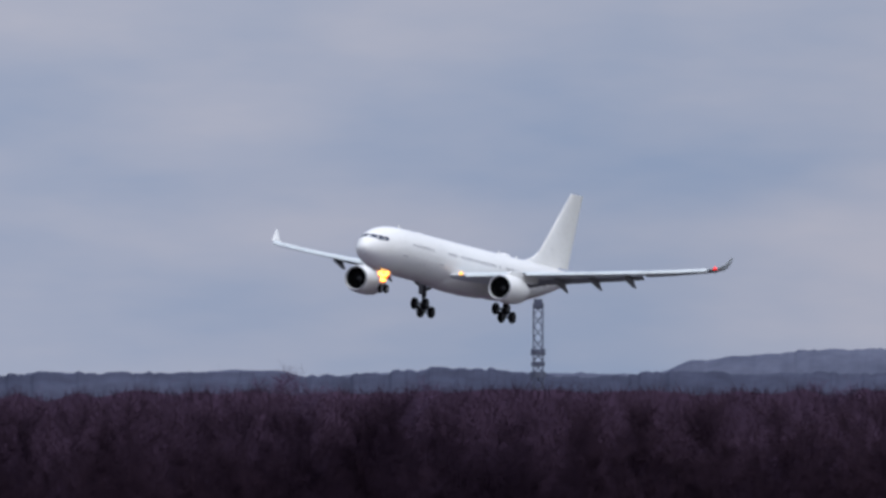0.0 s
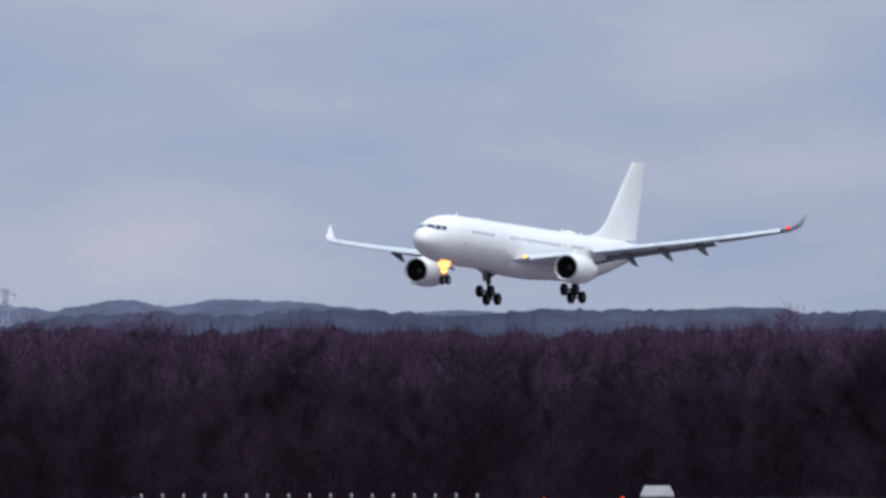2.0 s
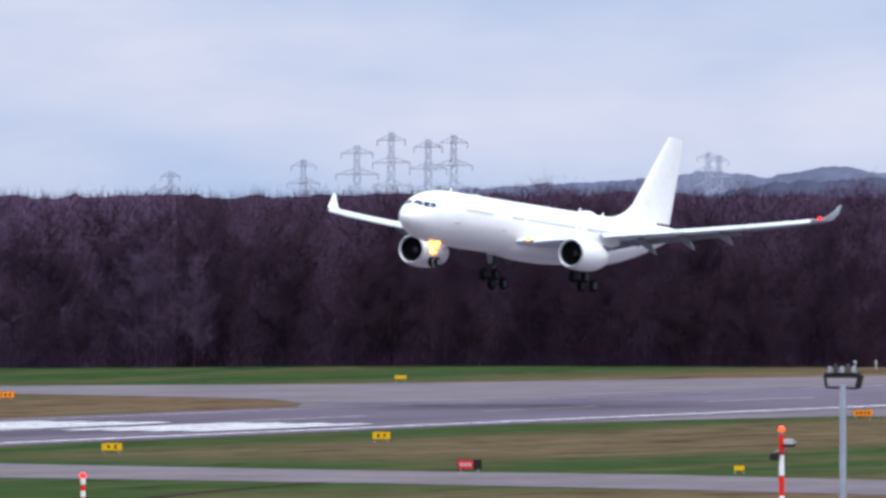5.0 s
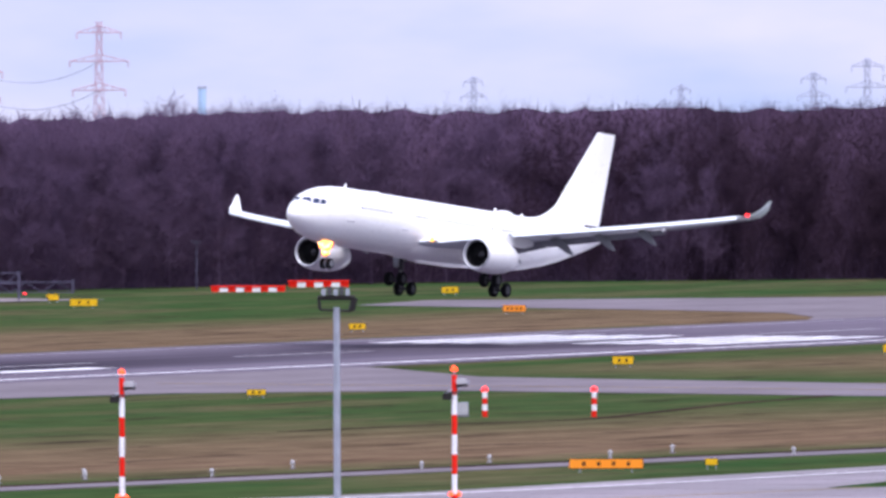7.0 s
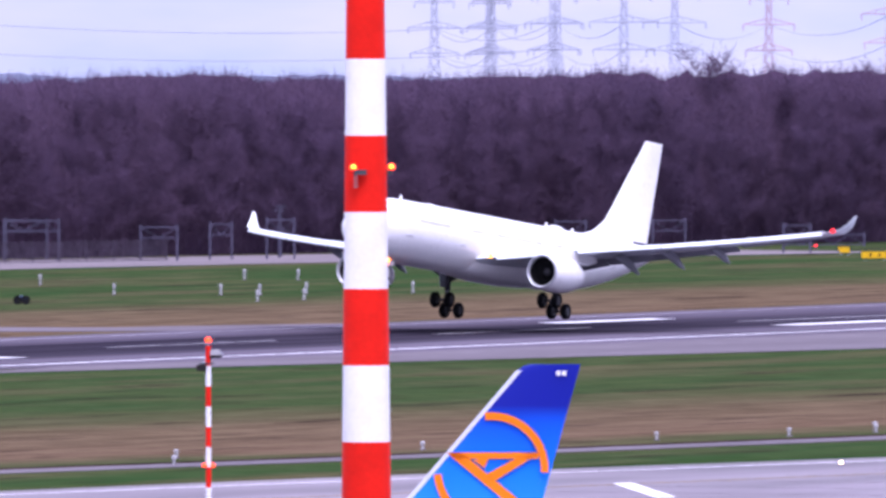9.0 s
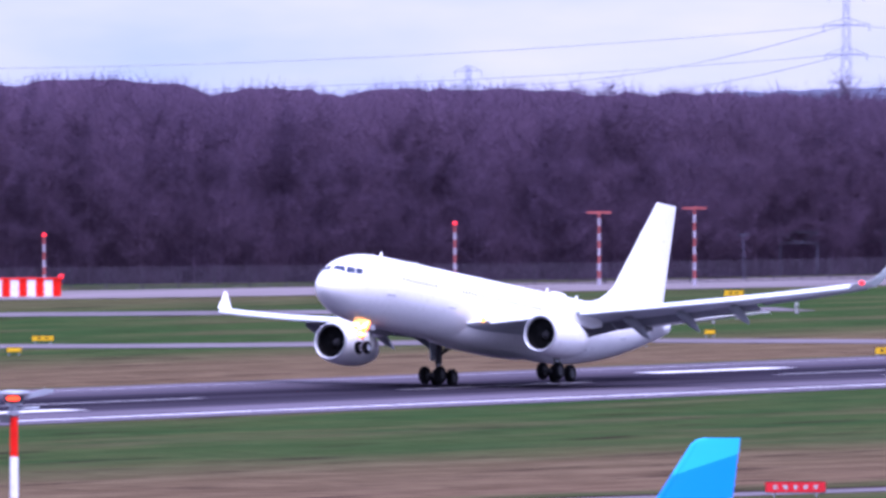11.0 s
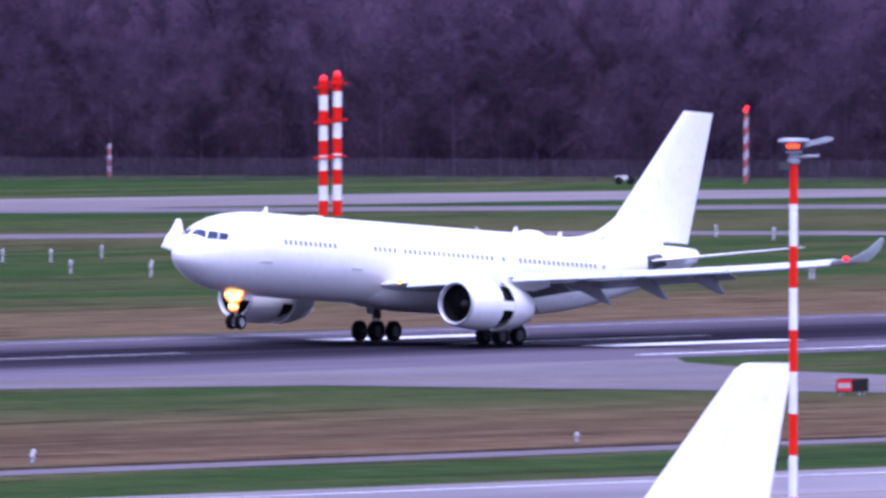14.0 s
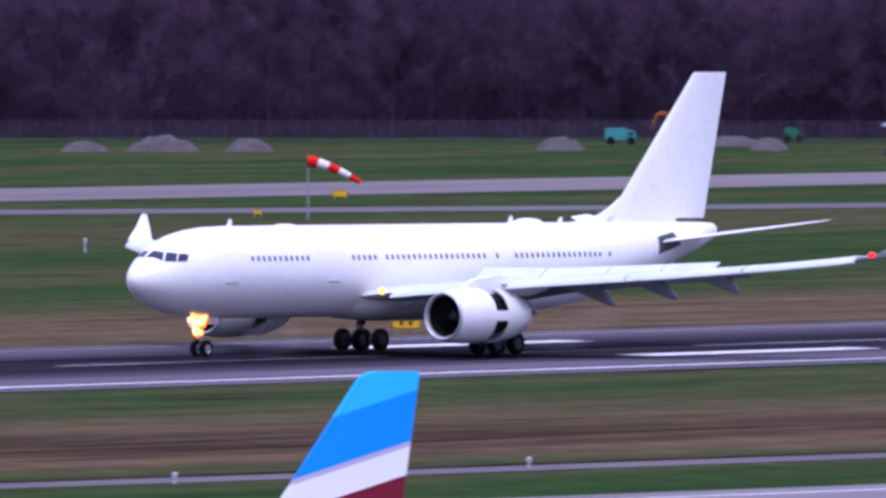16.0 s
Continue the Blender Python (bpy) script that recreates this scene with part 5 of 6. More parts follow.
for px, py in ((1172.7, 834.7), (1176.7, 829.8), (1167.6, 863.9), (1170.6, 858.2), (1184.8, 916.4), (1187.4, 913.4), (1202.1, 919.4), (1159.6, 881.9), (1155.4, 886.8), (1337.3, 961.0), (1306.4, 931.4), (1172.4, 811.2), (1170.7, 802.2), (1173.9, 796.2), (1177.6, 830.1), (1149.5, 874.3), (1300.5, 921.0),
               (1625.5, 886.3), (1579.9, 853.2), (1659.2, 880.8), (1583.1, 838.7), (1660.4, 875.2), (1592.3, 838.4), (1492.6, 850.6), (1512.6, 859.3), (1538.5, 867.5), (1580.6, 841.7), (1554.3, 823.7), (1562.4, 822.9), (1600.6, 830.9), (1042.7, 931.8), (1263.4, 935.7), (1280.6, 943.5), (1282.5, 939.9)):
    copy_thing(tall, facing(px, py))
# row of short approach-light posts at the wood's foot
for i in range(17):
    k = i / 16
    ax, ay, bx, by = (1997.0, 805.7, 2016.6, 770.9)
    post = copy_thing(tall, facing(ax + (bx - ax) * k, ay + (by - ay) * k))
    post["group"], post["label"] = "approach light posts", "short white approach-light post before the wood"


def ground_lamp(x, y, m, label, h=0.35, r=0.2):
    g = empty("ground_lamp", label, "lamp", "airfield ground lamps")
    part("housing", turned([(0, r * 1.1), (h * 0.6, r * 0.9), (h * 0.6, 0.02)], (0, 0, 0), 10, axis="z", caps=True), DARKGREY, g)
    part("glass", ball((0, 0, h * 0.6 + r * 0.6), r, seg=10), m, g, "glowing lens", True)
    g.matrix_world = facing(x, y)


for px, py in ((1995.8, 774.8), (2007.8, 768.9), (2019.7, 763.6), (2031.6, 758.2), (963.8, 643.6)):
    ground_lamp(px, py, ORANGEGLOW, "glowing orange lamp on the grass", 0.4, 0.2)
for px, py in ((2099.1, 776.6), (1938.5, 757.9), (1933.4, 748.7), (1925.1, 736.9), (2184.0, 773.4), (1863.7, 916.0), (1863.6, 915.8)):
    ground_lamp(px, py, REDGLOW, "small glowing red lamp", 0.4, 0.14)
WARM = glow("warm_edge_lamp_glow", (1.0, 0.75, 0.4), 4.0)
for px, py in ((697.1, 567.2), (1059.9, 519.1)):
    ground_lamp(px, py, WARM, "warm white edge lamp on the apron", 0.2, 0.13)


HUTRED = mat("faded_salmon_paint", (0.42, 0.13, 0.11), 0.7, vary=0.2, size=1.0)


def striped_hut(x, y, w, h, label, lamps=True, stripes_=7, pale=False):
    s = empty("equipment_hut", label, "hut")
    for i in range(stripes_):
        u0, u1 = -w / 2 + w * i / stripes_, -w / 2 + w * (i + 1) / stripes_
        red = i % 2 == 0 if not pale else i not in (5, 6)
        part("wall_panel", box(u0, u1 - 0.02, -1.2, 1.2, 0, h), (HUTRED if pale else MASTRED) if red else MASTWHITE, s, "red panel" if red else "white panel")
    part("roof", box(-w / 2 - 0.1, w / 2 + 0.1, -1.3, 1.3, h, h + 0.15), MASTRED, s)
    if lamps:
        for u in (-w / 2, w / 2):
            part("roof_lamp", ball((u, -1.0, h + 0.32), 0.22, seg=10), REDGLOW, s, "glowing red roof lamp", True)
    s.matrix_world = facing(x, y)


striped_hut(1562.5, 1044.7, 5.6, 1.9, "small faded salmon-red equipment hut with a white panel and red lamps", True, 9, True)
striped_hut(1591.5, 991.3, 13.0, 1.8, "long low red-and-white striped hut with red lamps", True, 15)
striped_hut(1197.8, 906.8, 2.2, 1.9, "red-and-white striped cabin on the grass", False, 3)
striped_hut(1902.5, 906.3, 8.5, 0.5, "low red-and-white barrier on the grass", False, 9)
striped_hut(1935.1, 912.7, 7.0, 0.6, "low red-and-white barrier on the grass", False, 7)
for px, py, h in ((1363.6, 1017.0, 12.6), (1364.4, 1016.0, 13.0)):
    m = striped_mast(px, py, h, 0.42, 0.42, 1.45, True, "red-and-white lattice aerial mast, one of a close pair", 0.0, ((0, 0, h + 0.2, 0.3, REDGLOW),), False, "paired aerial masts", False)
    for k in range(3):
        part("platform", box(-0.9, 0.9, -0.5, 0.5, h * (0.42 + 0.26 * k), h * (0.42 + 0.26 * k) + 0.16), MASTRED, m)
for px, py, h in ((1545.2, 1097.7, 7.4), (1530.2, 1087.3, 7.3), (1628.3, 1008.5, 5.6), (1366.3, 951.1, 4.2), (1270.8, 884.0, 5.8), (1673.1, 967.3, 7.9), (1673.3, 955.8, 8.4), (1717.9, 948.8, 9.0), (1630.5, 959.9, 7.0), (2058.5, 948.4, 5.0)):
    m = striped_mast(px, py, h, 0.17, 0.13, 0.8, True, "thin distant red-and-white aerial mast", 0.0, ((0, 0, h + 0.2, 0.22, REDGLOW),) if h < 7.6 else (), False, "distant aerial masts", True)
    if h > 7.6:
        part("cross_arm", box(-1.3, 1.3, -0.1, 0.1, h - 0.3, h - 0.05), FARRED, m)
for px, py, h in ((1487.2, 1171.6, 2.7), (1519.4, 1161.1, 3.5), (1540.1, 1176.6, 3.4)):
    striped_mast(px, py, h, 0.45 if h < 3 else 0.22, 0.4 if h < 3 else 0.18, 0.55, False, "small banded distance marker before the fence", 0.0, (), False, "distance markers", True)


def windsock(x, y):
    w = empty("windsock", "red-and-white striped windsock flying from a thin pole", "windsock")
    part("pole", rod((0, 0, 0), (0, 0, 5.2), 0.07, 0.05), POLEGREY, w, "", True)
    p, r = Vector((-0.05, 0, 4.95)), 0.48
    part("hoop", turned([(-0.04, r), (0.04, r + 0.02), (0.04, r - 0.03)], p, 14), DARKGREY, w)
    for i in range(5):
        q = p + Vector((0.88, 0, -0.20 - 0.08 * i))
        part("red_sleeve" if i % 2 == 0 else "white_sleeve", rod(p, q, r, r - 0.055, 14), MASTRED if i % 2 == 0 else MASTWHITE, w, "", True)
        p, r = q, r - 0.055
    w.matrix_world = facing(x, y)


windsock(1142.7, 996.4)


# ---- fence, gantries, vehicles and heaps at the foot of the wood ----
def fence():
    f = empty("fence", "long dark wire perimeter fence before the wood", "fence", kind="structure")
    line = [(EDGE[i][0] * 0.985, EDGE[i][1] * 0.985) for i in range(5, len(EDGE))]
    post = None
    for (ax, ay), (bx, by) in zip(line, line[1:]):
        d = math.hypot(bx - ax, by - ay)
        n = max(1, int(d / 4))
        for i in range(n):
            x, y = ax + (bx - ax) * i / n, ay + (by - ay) * i / n
            if post is None:
                post = part("fence_post", rod((0, 0, 0), (0, 0, 2.4), 0.06, 0.06, 6), FENCE, f)
            else:
                o = new("fence_post", post.data)
                o.parent = f
                post = o
            post.location = (x, y, 0)
        bm = bmesh.new()
        for k in range(15):
            rod((ax, ay, 0.1 + k * 0.155), (bx, by, 0.1 + k * 0.155), 0.028, 0.028, 4, bm, False)
        part("fence_wire", bm, FENCE, f)


fence()


def gantry(x, y, w, h):
    g = empty("railway_gantry", "pale grey steel railway gantry in front of the wood", "gantry", "railway gantries")
    for u in (-w / 2, w / 2):
        part("post", box(u - 0.12, u + 0.12, -0.12, 0.12, 0, h), GANTRY, g)
    part("beam", box(-w / 2, w / 2, -0.1, 0.1, h - 0.35, h - 0.2, box(-w / 2, w / 2, -0.1, 0.1, h - 1.5, h - 1.38)), GANTRY, g)
    n = max(2, round(w / 1.8))
    for i in range(n):
        u0, u1 = -w / 2 + w * i / n, -w / 2 + w * (i + 1) / n
        part("brace", rod((u0, 0, h - 1.45 if i % 2 else h - 0.3), (u1, 0, h - 0.3 if i % 2 else h - 1.45), 0.06, n=6), GANTRY, g, "light diagonal brace")
    g.matrix_world = facing(x, y)


for px, py, w, h in ((1801.6, 915.6, 3.4, 4.2), (1811.2, 914.0, 3.6, 4.4), (1813.5, 909.4, 3.6, 4.2), (1834.0, 903.7, 3.0, 3.4), (1717.3, 991.1, 3.6, 5.2), (1727.2, 989.7, 3.4, 5.0), (1737.2, 979.2, 4.0, 5.0), (1750.6, 978.8, 5.0, 5.0),
                    (1760.7, 961.1, 6.0, 4.6), (1760.8, 945.3, 4.0, 4.0), (1770.9, 943.0, 2.4, 4.2), (1777.7, 939.2, 3.0, 4.6), (1768.7, 966.1, 4.5, 4.6), (1882.5, 924.0, 9.0, 1.6)):
    gantry(px, py, w, h)


def pole_light(x, y, h):
    p = empty("lamp_pole", "thin dark lamp pole in front of the wood", "pole", "thin lamp poles")
    part("pole", rod((0, 0, 0), (0, 0, h), 0.1, 0.07), GANTRY, p)
    part("arm", box(-0.6, 0.6, -0.08, 0.08, h, h + 0.14), GANTRY, p)
    p.matrix_world = facing(x, y)


for px, py, h in ((1916.7, 919.7, 5.4), (1788.0, 944.6, 5.6), (1760.7, 981.3, 5.4), (1784.5, 943.0, 5.2), (1709.1, 970.2, 4.8)):
    pole_light(px, py, h)


def vehicle(x, y, w, h, colour, label, tail=True):
    v = empty("service_vehicle", label, "vehicle", "vehicles by the fence")
    paint = mat("vehicle_paint", colour, 0.35, vary=0.15, size=1.0, world=False)
    part("body", box(-w / 2, w * 0.22, -0.95, 0.95, 0.45, h, bevel=0.08), paint, v)
    part("cab", loft([[(w * 0.24, -0.95, z), (u, -0.95, z), (u, 0.95, z), (w * 0.24, 0.95, z)] for z, u in ((0.45, w / 2), (h * 0.55, w / 2), (h * 0.85, w * 0.42))]), paint, v)
    part("windscreen", box(w * 0.28, w * 0.40, -0.97, 0.97, h * 0.55, h * 0.8), COCKPIT, v)
    for u in (-w * 0.32, w * 0.34):
        for s in (-0.85, 0.85):
            part("wheel", turned([(-0.12, 0.05), (-0.12, 0.42), (0.12, 0.42), (0.12, 0.05)], (u, s, 0.42), 14, axis="y"), TYRE, v)
    v.matrix_world = facing(x, y)


for px, py, w, h, c, lab in ((1460.6, 1206.9, 1.9, 1.5, (0.02, 0.22, 0.10), "green container lorry near the fence"), (1483.7, 1201.6, 4.2, 1.9, (0.5, 0.5, 0.5), "pale grey lorry near the fence"), (1529.6, 1258.3, 3.2, 1.6, (0.03, 0.10, 0.25), "dark blue lorry near the fence"),
                            (1438.5, 1211.7, 3.2, 1.7, (0.05, 0.28, 0.28), "turquoise machine near the fence"), (1466.1, 1187.9, 4.2, 1.9, (0.5, 0.5, 0.5), "pale grey lorry near the fence"), (1533.2, 838.0, 1.2, 0.8, (0.03, 0.05, 0.12), "small dark blue car on the grass"),
                            (1651.1, 1038.3, 2.2, 1.2, (0.4, 0.3, 0.3), "pale van near the fence"), (1518.1, 1093.8, 1.8, 0.9, (0.6, 0.6, 0.6), "small white car near the fence")):
    vehicle(px, py, w, h, c, lab)


def excavator(x, y):
    e = empty("excavator", "orange excavator with a raised arm behind the fence", "excavator", "vehicles by the fence")
    orange = mat("orange_machine_paint", (0.36, 0.13, 0.02), 0.6, vary=0.25, size=0.8, world=False)
    for v in (-0.85, 0.85):
        part("track", box(-1.5, 1.5, v - 0.25, v + 0.25, 0, 0.75, bevel=0.2), TYRE, e, "dark crawler track")
    part("body", box(-0.4, 1.4, -0.9, 0.9, 0.8, 1.7, bevel=0.1), orange, e)
    part("cab", box(-1.2, -0.35, -0.8, 0.2, 0.8, 2.2, bevel=0.08), MARKER, e, "pale cab")
    part("boom", loft([[(u, -0.2, z - h), (u, 0.2, z - h), (u, 0.2, z + h), (u, -0.2, z + h)] for u, z, h in ((0.2, 1.6, 0.25), (-0.5, 2.8, 0.3), (-1.4, 3.3, 0.22), (-2.0, 3.1, 0.14))]), orange, e, "raised orange boom")
    part("dipper", rod((-2.0, 0, 3.1), (-2.4, 0, 2.0), 0.14, 0.1), orange, e)
    part("bucket", box(-2.7, -2.1, -0.35, 0.35, 1.5, 2.05, bevel=0.1), DARKGREY, e, "dark digging bucket")
    e.matrix_world = facing(x, y)


excavator(1443, 1208)


def heap(x, y, w, h, seed):
    bm = bmesh.new()
    rows = []
    for i in range(11):
        u = -1 + 2 * i / 10
        rows.append([bm.verts.new((u * w / 2, v * 2.5, max(-0.05, h * (1 - u * u) ** 0.8 * (1 - v * v) * (1 + 0.35 * noise.noise((u * 4, v * 4, seed)))))) for v in (-1, -0.7, -0.35, 0, 0.35, 0.7, 1)])
    for a, b in zip(rows, rows[1:]):
        for j in range(6):
            bm.faces.new((a[j], a[j + 1], b[j + 1], b[j]))
    o = part("gravel_mound", bm, mat("pale_gravel", (0.105, 0.09, 0.10), 0.95, vary=0.3, size=1.2), None, "", True)
    tagged(o, "heap of pale gravel and soil by the fence", "heap", "gravel mounds")
    o.matrix_world = facing(x, y)


for i, (px, py, w, h) in enumerate(((1377.0, 1220.0, 7.5, 1.9), (1383.0, 1213.8, 5.0, 1.6), (1371.5, 1225.7, 5.0, 1.2), (1409.7, 1195.5, 4.5, 1.4), (1424.4, 1180.3, 3.5, 1.3), (1440.8, 1198.7, 7.0, 1.2), (1413.5, 1198.6, 5.0, 1.5), (1429.7, 1184.6, 4.0, 1.4))):
    heap(px, py, w, h * 0.85, i)


def red_post_shed(x, y):
    s = empty("approach_shed", "dark flat-roofed shed with pale roof strips and red posts", "shed")
    part("wall", box(-1, 17, -3, 3, 0, 5.6), SIGNBLACK, s, "dark wall")
    part("roof", box(-1.3, 17.3, -3.4, 3.4, 5.6, 5.9), DARKGREY, s)
    for i in range(6):
        part("roof_strip", box(0.6 + 2.8 * i, 2.6 + 2.8 * i, -3.43, -3.36, 4.9, 5.25), MASTWHITE, s, "pale strip")
        # The posts are plain red; a weak glow is added to brighten them.
        part("red_post", box(-1.2 + 3.0 * i, -1.0 + 3.0 * i, -3.6, -3.45, 0, 3.0 if i else 6.5), glow("red_post_glow", (0.9, 0.03, 0.03), 0.6), s, "red post with an added surface glow")
    s.matrix_world = facing(x, y)


red_post_shed(2027.0, 716.7)


# ---- power pylons and far towers ----
def pylon(x, y, top, label, red=False, arms=3, wide=5.5):
    p = empty("power_pylon", label, "pylon", "power pylons")
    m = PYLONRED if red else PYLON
    def half(z):
        return 0.3 + 1.1 * max(0, 1 - z / top) ** 1.2
    zs = [top * k / 14 for k in range(15)]
    bm = bmesh.new()
    for sx in (-1, 1):
        for sy in (-1, 1):
            for a, b in zip(zs, zs[1:]):
                rod((sx * half(a), sy * half(a), a), (sx * half(b), sy * half(b), b), 0.05, n=4, bm=bm, caps=False)
    for i, (a, b) in enumerate(zip(zs, zs[1:])):
        s = 1 if i % 2 else -1
        for sy in (-1, 1):
            rod((s * half(a), sy * half(a), a), (-s * half(b), sy * half(b), b), 0.045, n=4, bm=bm, caps=False)
            rod((-s * half(a), sy * half(a), a), (s * half(b), sy * half(b), b), 0.045, n=4, bm=bm, caps=False)
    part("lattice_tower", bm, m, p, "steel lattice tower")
    for k in range(arms):
        z = top * (0.95 - 0.13 * k)
        w = wide * (0.75, 1.0, 0.9)[k]
        for s in (-1, 1):
            bm = rod((0, 0, z), (s * w, 0, z), 0.1, 0.06, 4)
            rod((0, 0, z + 1.0), (s * w, 0, z), 0.08, 0.05, 4, bm)
            for j in range(3):
                u = s * w * (j + 1) / 4
                rod((u, 0, z), (u, 0, z + 1.0 * (1 - (j + 1) / 4)), 0.05, n=4, bm=bm)
            part("crossarm", bm, m, p)
            part("insulator", rod((s * w * 0.97, 0, z), (s * w * 0.97, 0, z - 0.9), 0.09, n=5), m, p)
    p.matrix_world = facing(x, y, 0, 12)
    return (x, y, top, wide)


LINE = []
for px, py, top, red, w in ((2293.2, 1115.3, 30.89, True, 4.3), (2375.3, 1174.9, 28.70, True, 3.9), (2279.8, 1142.3, 29.46, False, 4.6), (2276.6, 1148.6, 29.62, False, 5.0), (2361.6, 1202.3, 28.94, False, 4.0), (2357.3, 1210.7, 28.53, False, 3.8),
                           (2353.4, 1218.1, 28.29, False, 4.0), (2316.7, 1180.1, 29.33, False, 4.2), (2357.1, 1211.1, 28.09, False, 4.0), (2996.5, 1382.3, 20.26, False, 2.4), (3012.0, 1348.3, 18.65, False, 2.4), (2747.0, 1205.8, 21.86, False, 2.8), (2567.2, 1117.9, 24.69, False, 3.4),
                           (2569.3, 1113.1, 26.81, False, 3.0), (2571.5, 1107.9, 25.69, False, 3.0), (2573.0, 1104.3, 26.38, False, 3.0), (3051.1, 1257.4, 21.47, False, 2.4), (3327.6, 1373.7, 21.12, False, 3.0), (2224.7, 1246.3, 31.62, False, 3.4), (2500.2, 1469.3, 18.79, False, 3.0), (2183.5, 1411.5, 24.66, False, 3.0), (2541.3, 1594.3, 20.58, False, 2.6)):
    LINE.append(pylon(px, py, top, "red and white lattice power pylon, paled for haze, above the wood" if red else "lattice power pylon above the wood, paled grey-blue for haze", red, 3, w))


def cable(a, b, sag):
    bm = bmesh.new()
    pts = [Vector(a).lerp(Vector(b), k / 16) - Vector((0, 0, sag * 4 * (k / 16) * (1 - k / 16))) for k in range(17)]
    loft([[p + Vector((dx * 0.05, dy * 0.05, dz * 0.05)) for dx, dy, dz in ((1, -1, 0), (0, 0, 1.2), (-1, 1, 0), (0, 0, -1.2))] for p in pts], bm)
    tagged(part("power_cable", bm, PYLON), "thin sagging power cable between pylons", "cable", "power cables")


for i, j in ((0, 1), (1, 2), (3, 4), (4, 5), (6, 7), (7, 18), (18, 19), (18, 20), (5, 6)):
    (ax, ay, at, aw), (bx, by, bt, bw) = LINE[i], LINE[j]
    for f in (0.82, 0.69):
        cable((ax, ay, at * f), (bx, by, bt * f), 2.2)


def far_tower(x, y, top):
    t = empty("lattice_tower", "tall grey lattice mast on the horizon behind the wood", "tower")
    bm = bmesh.new()
    for k in range(16):
        a, b = top * k / 16, top * (k + 1) / 16
        for sx in (-1, 1):
            for sy in (-1, 1):
                rod((sx * 0.75, sy * 0.75, a), (sx * 0.75, sy * 0.75, b), 0.13, n=4, bm=bm, caps=False)
            rod((-0.75, sx * 0.75, a), (0.75, sx * 0.75, b), 0.1, n=4, bm=bm, caps=False)
            rod((0.75, sx * 0.75, a), (-0.75, sx * 0.75, b), 0.1, n=4, bm=bm, caps=False)
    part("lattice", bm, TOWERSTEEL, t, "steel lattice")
    for z, w, h in ((0.97, 0.7, 1.6), (0.72, 1.2, 1.0), (0.66, 1.1, 0.8), (0.60, 1.3, 1.0), (0.5, 1.0, 1.2)):
        part("aerial_drum", turned([(0, w), (h, w)], (0, 0, top * z), 12, axis="z", caps=True), TOWERSTEEL, t, "aerial drum", True)
    t.matrix_world = facing(x, y)


far_tower(2833.8, 984.7, 30.48)


def chimney(x, y, top):
    t = empty("chimney", "slim blue chimney behind the wood, paled for haze", "chimney")
    # Blue cladding; its extra paleness is haze put into the colour.
    part("shaft", rod((0, 0, 0), (0, 0, top), 0.7, 0.55, 14), mat("haze_paled_blue_cladding", (0.42, 0.58, 0.8), 0.7, vary=0.1, size=4), t, "", True)
    part("rim", rod((0, 0, top), (0, 0, top + 0.3), 0.62, 0.62, 14), PYLON, t)
    t.matrix_world = facing(x, y)


chimney(2344.5, 1124.0, 21.27)


# ---- parked airliners, of which the fins rise into view ----
ORANGE = mat("orange_livery", (0.8, 0.19, 0.004), 0.6, vary=0.06, size=1.0, world=False)


def livery(name, stops, slope=0.0, smooth=True):
    """Paint that changes with height on the fin, at a slant."""
    m = bpy.data.materials.new(name)
    m.use_nodes = True
    nt = m.node_tree
    b = nt.nodes["Principled BSDF"]
    b.inputs["Roughness"].default_value, b.inputs["Specular IOR Level"].default_value = 0.4, 0.2
    tc, sep, mul, add, r = (nt.nodes.new(k) for k in ("ShaderNodeTexCoord", "ShaderNodeSeparateXYZ", "ShaderNodeMath", "ShaderNodeMath", "ShaderNodeValToRGB"))
    mul.operation, mul.inputs[1].default_value, add.operation = "MULTIPLY", slope, "ADD"
    wave, wm = nt.nodes.new("ShaderNodeTexNoise"), nt.nodes.new("ShaderNodeMath")
    wave.inputs["Scale"].default_value = 0.2
    L = nt.links.new
    L(tc.outputs["Object"], sep.inputs[0]), L(sep.outputs["X"], mul.inputs[0]), L(sep.outputs["Z"], add.inputs[0]), L(mul.outputs[0], add.inputs[1])
    scale = nt.nodes.new("ShaderNodeMath")
    scale.operation, scale.inputs[1].default_value = "MULTIPLY", 0.1
    L(add.outputs[0], scale.inputs[0]), L(scale.outputs[0], r.inputs[0])
    r.color_ramp.interpolation = "LINEAR" if smooth else "CONSTANT"
    e = r.color_ramp.elements
    e[0].position, e[0].color = stops[0][0] / 10, (*stops[0][1], 1)
    e[1].position, e[1].color = stops[1][0] / 10, (*stops[1][1], 1)
    for p, c in stops[2:]:
        n = e.new(p / 10)
        n.color = (*c, 1)
    L(r.outputs[0], b.inputs["Base Color"])
    return m


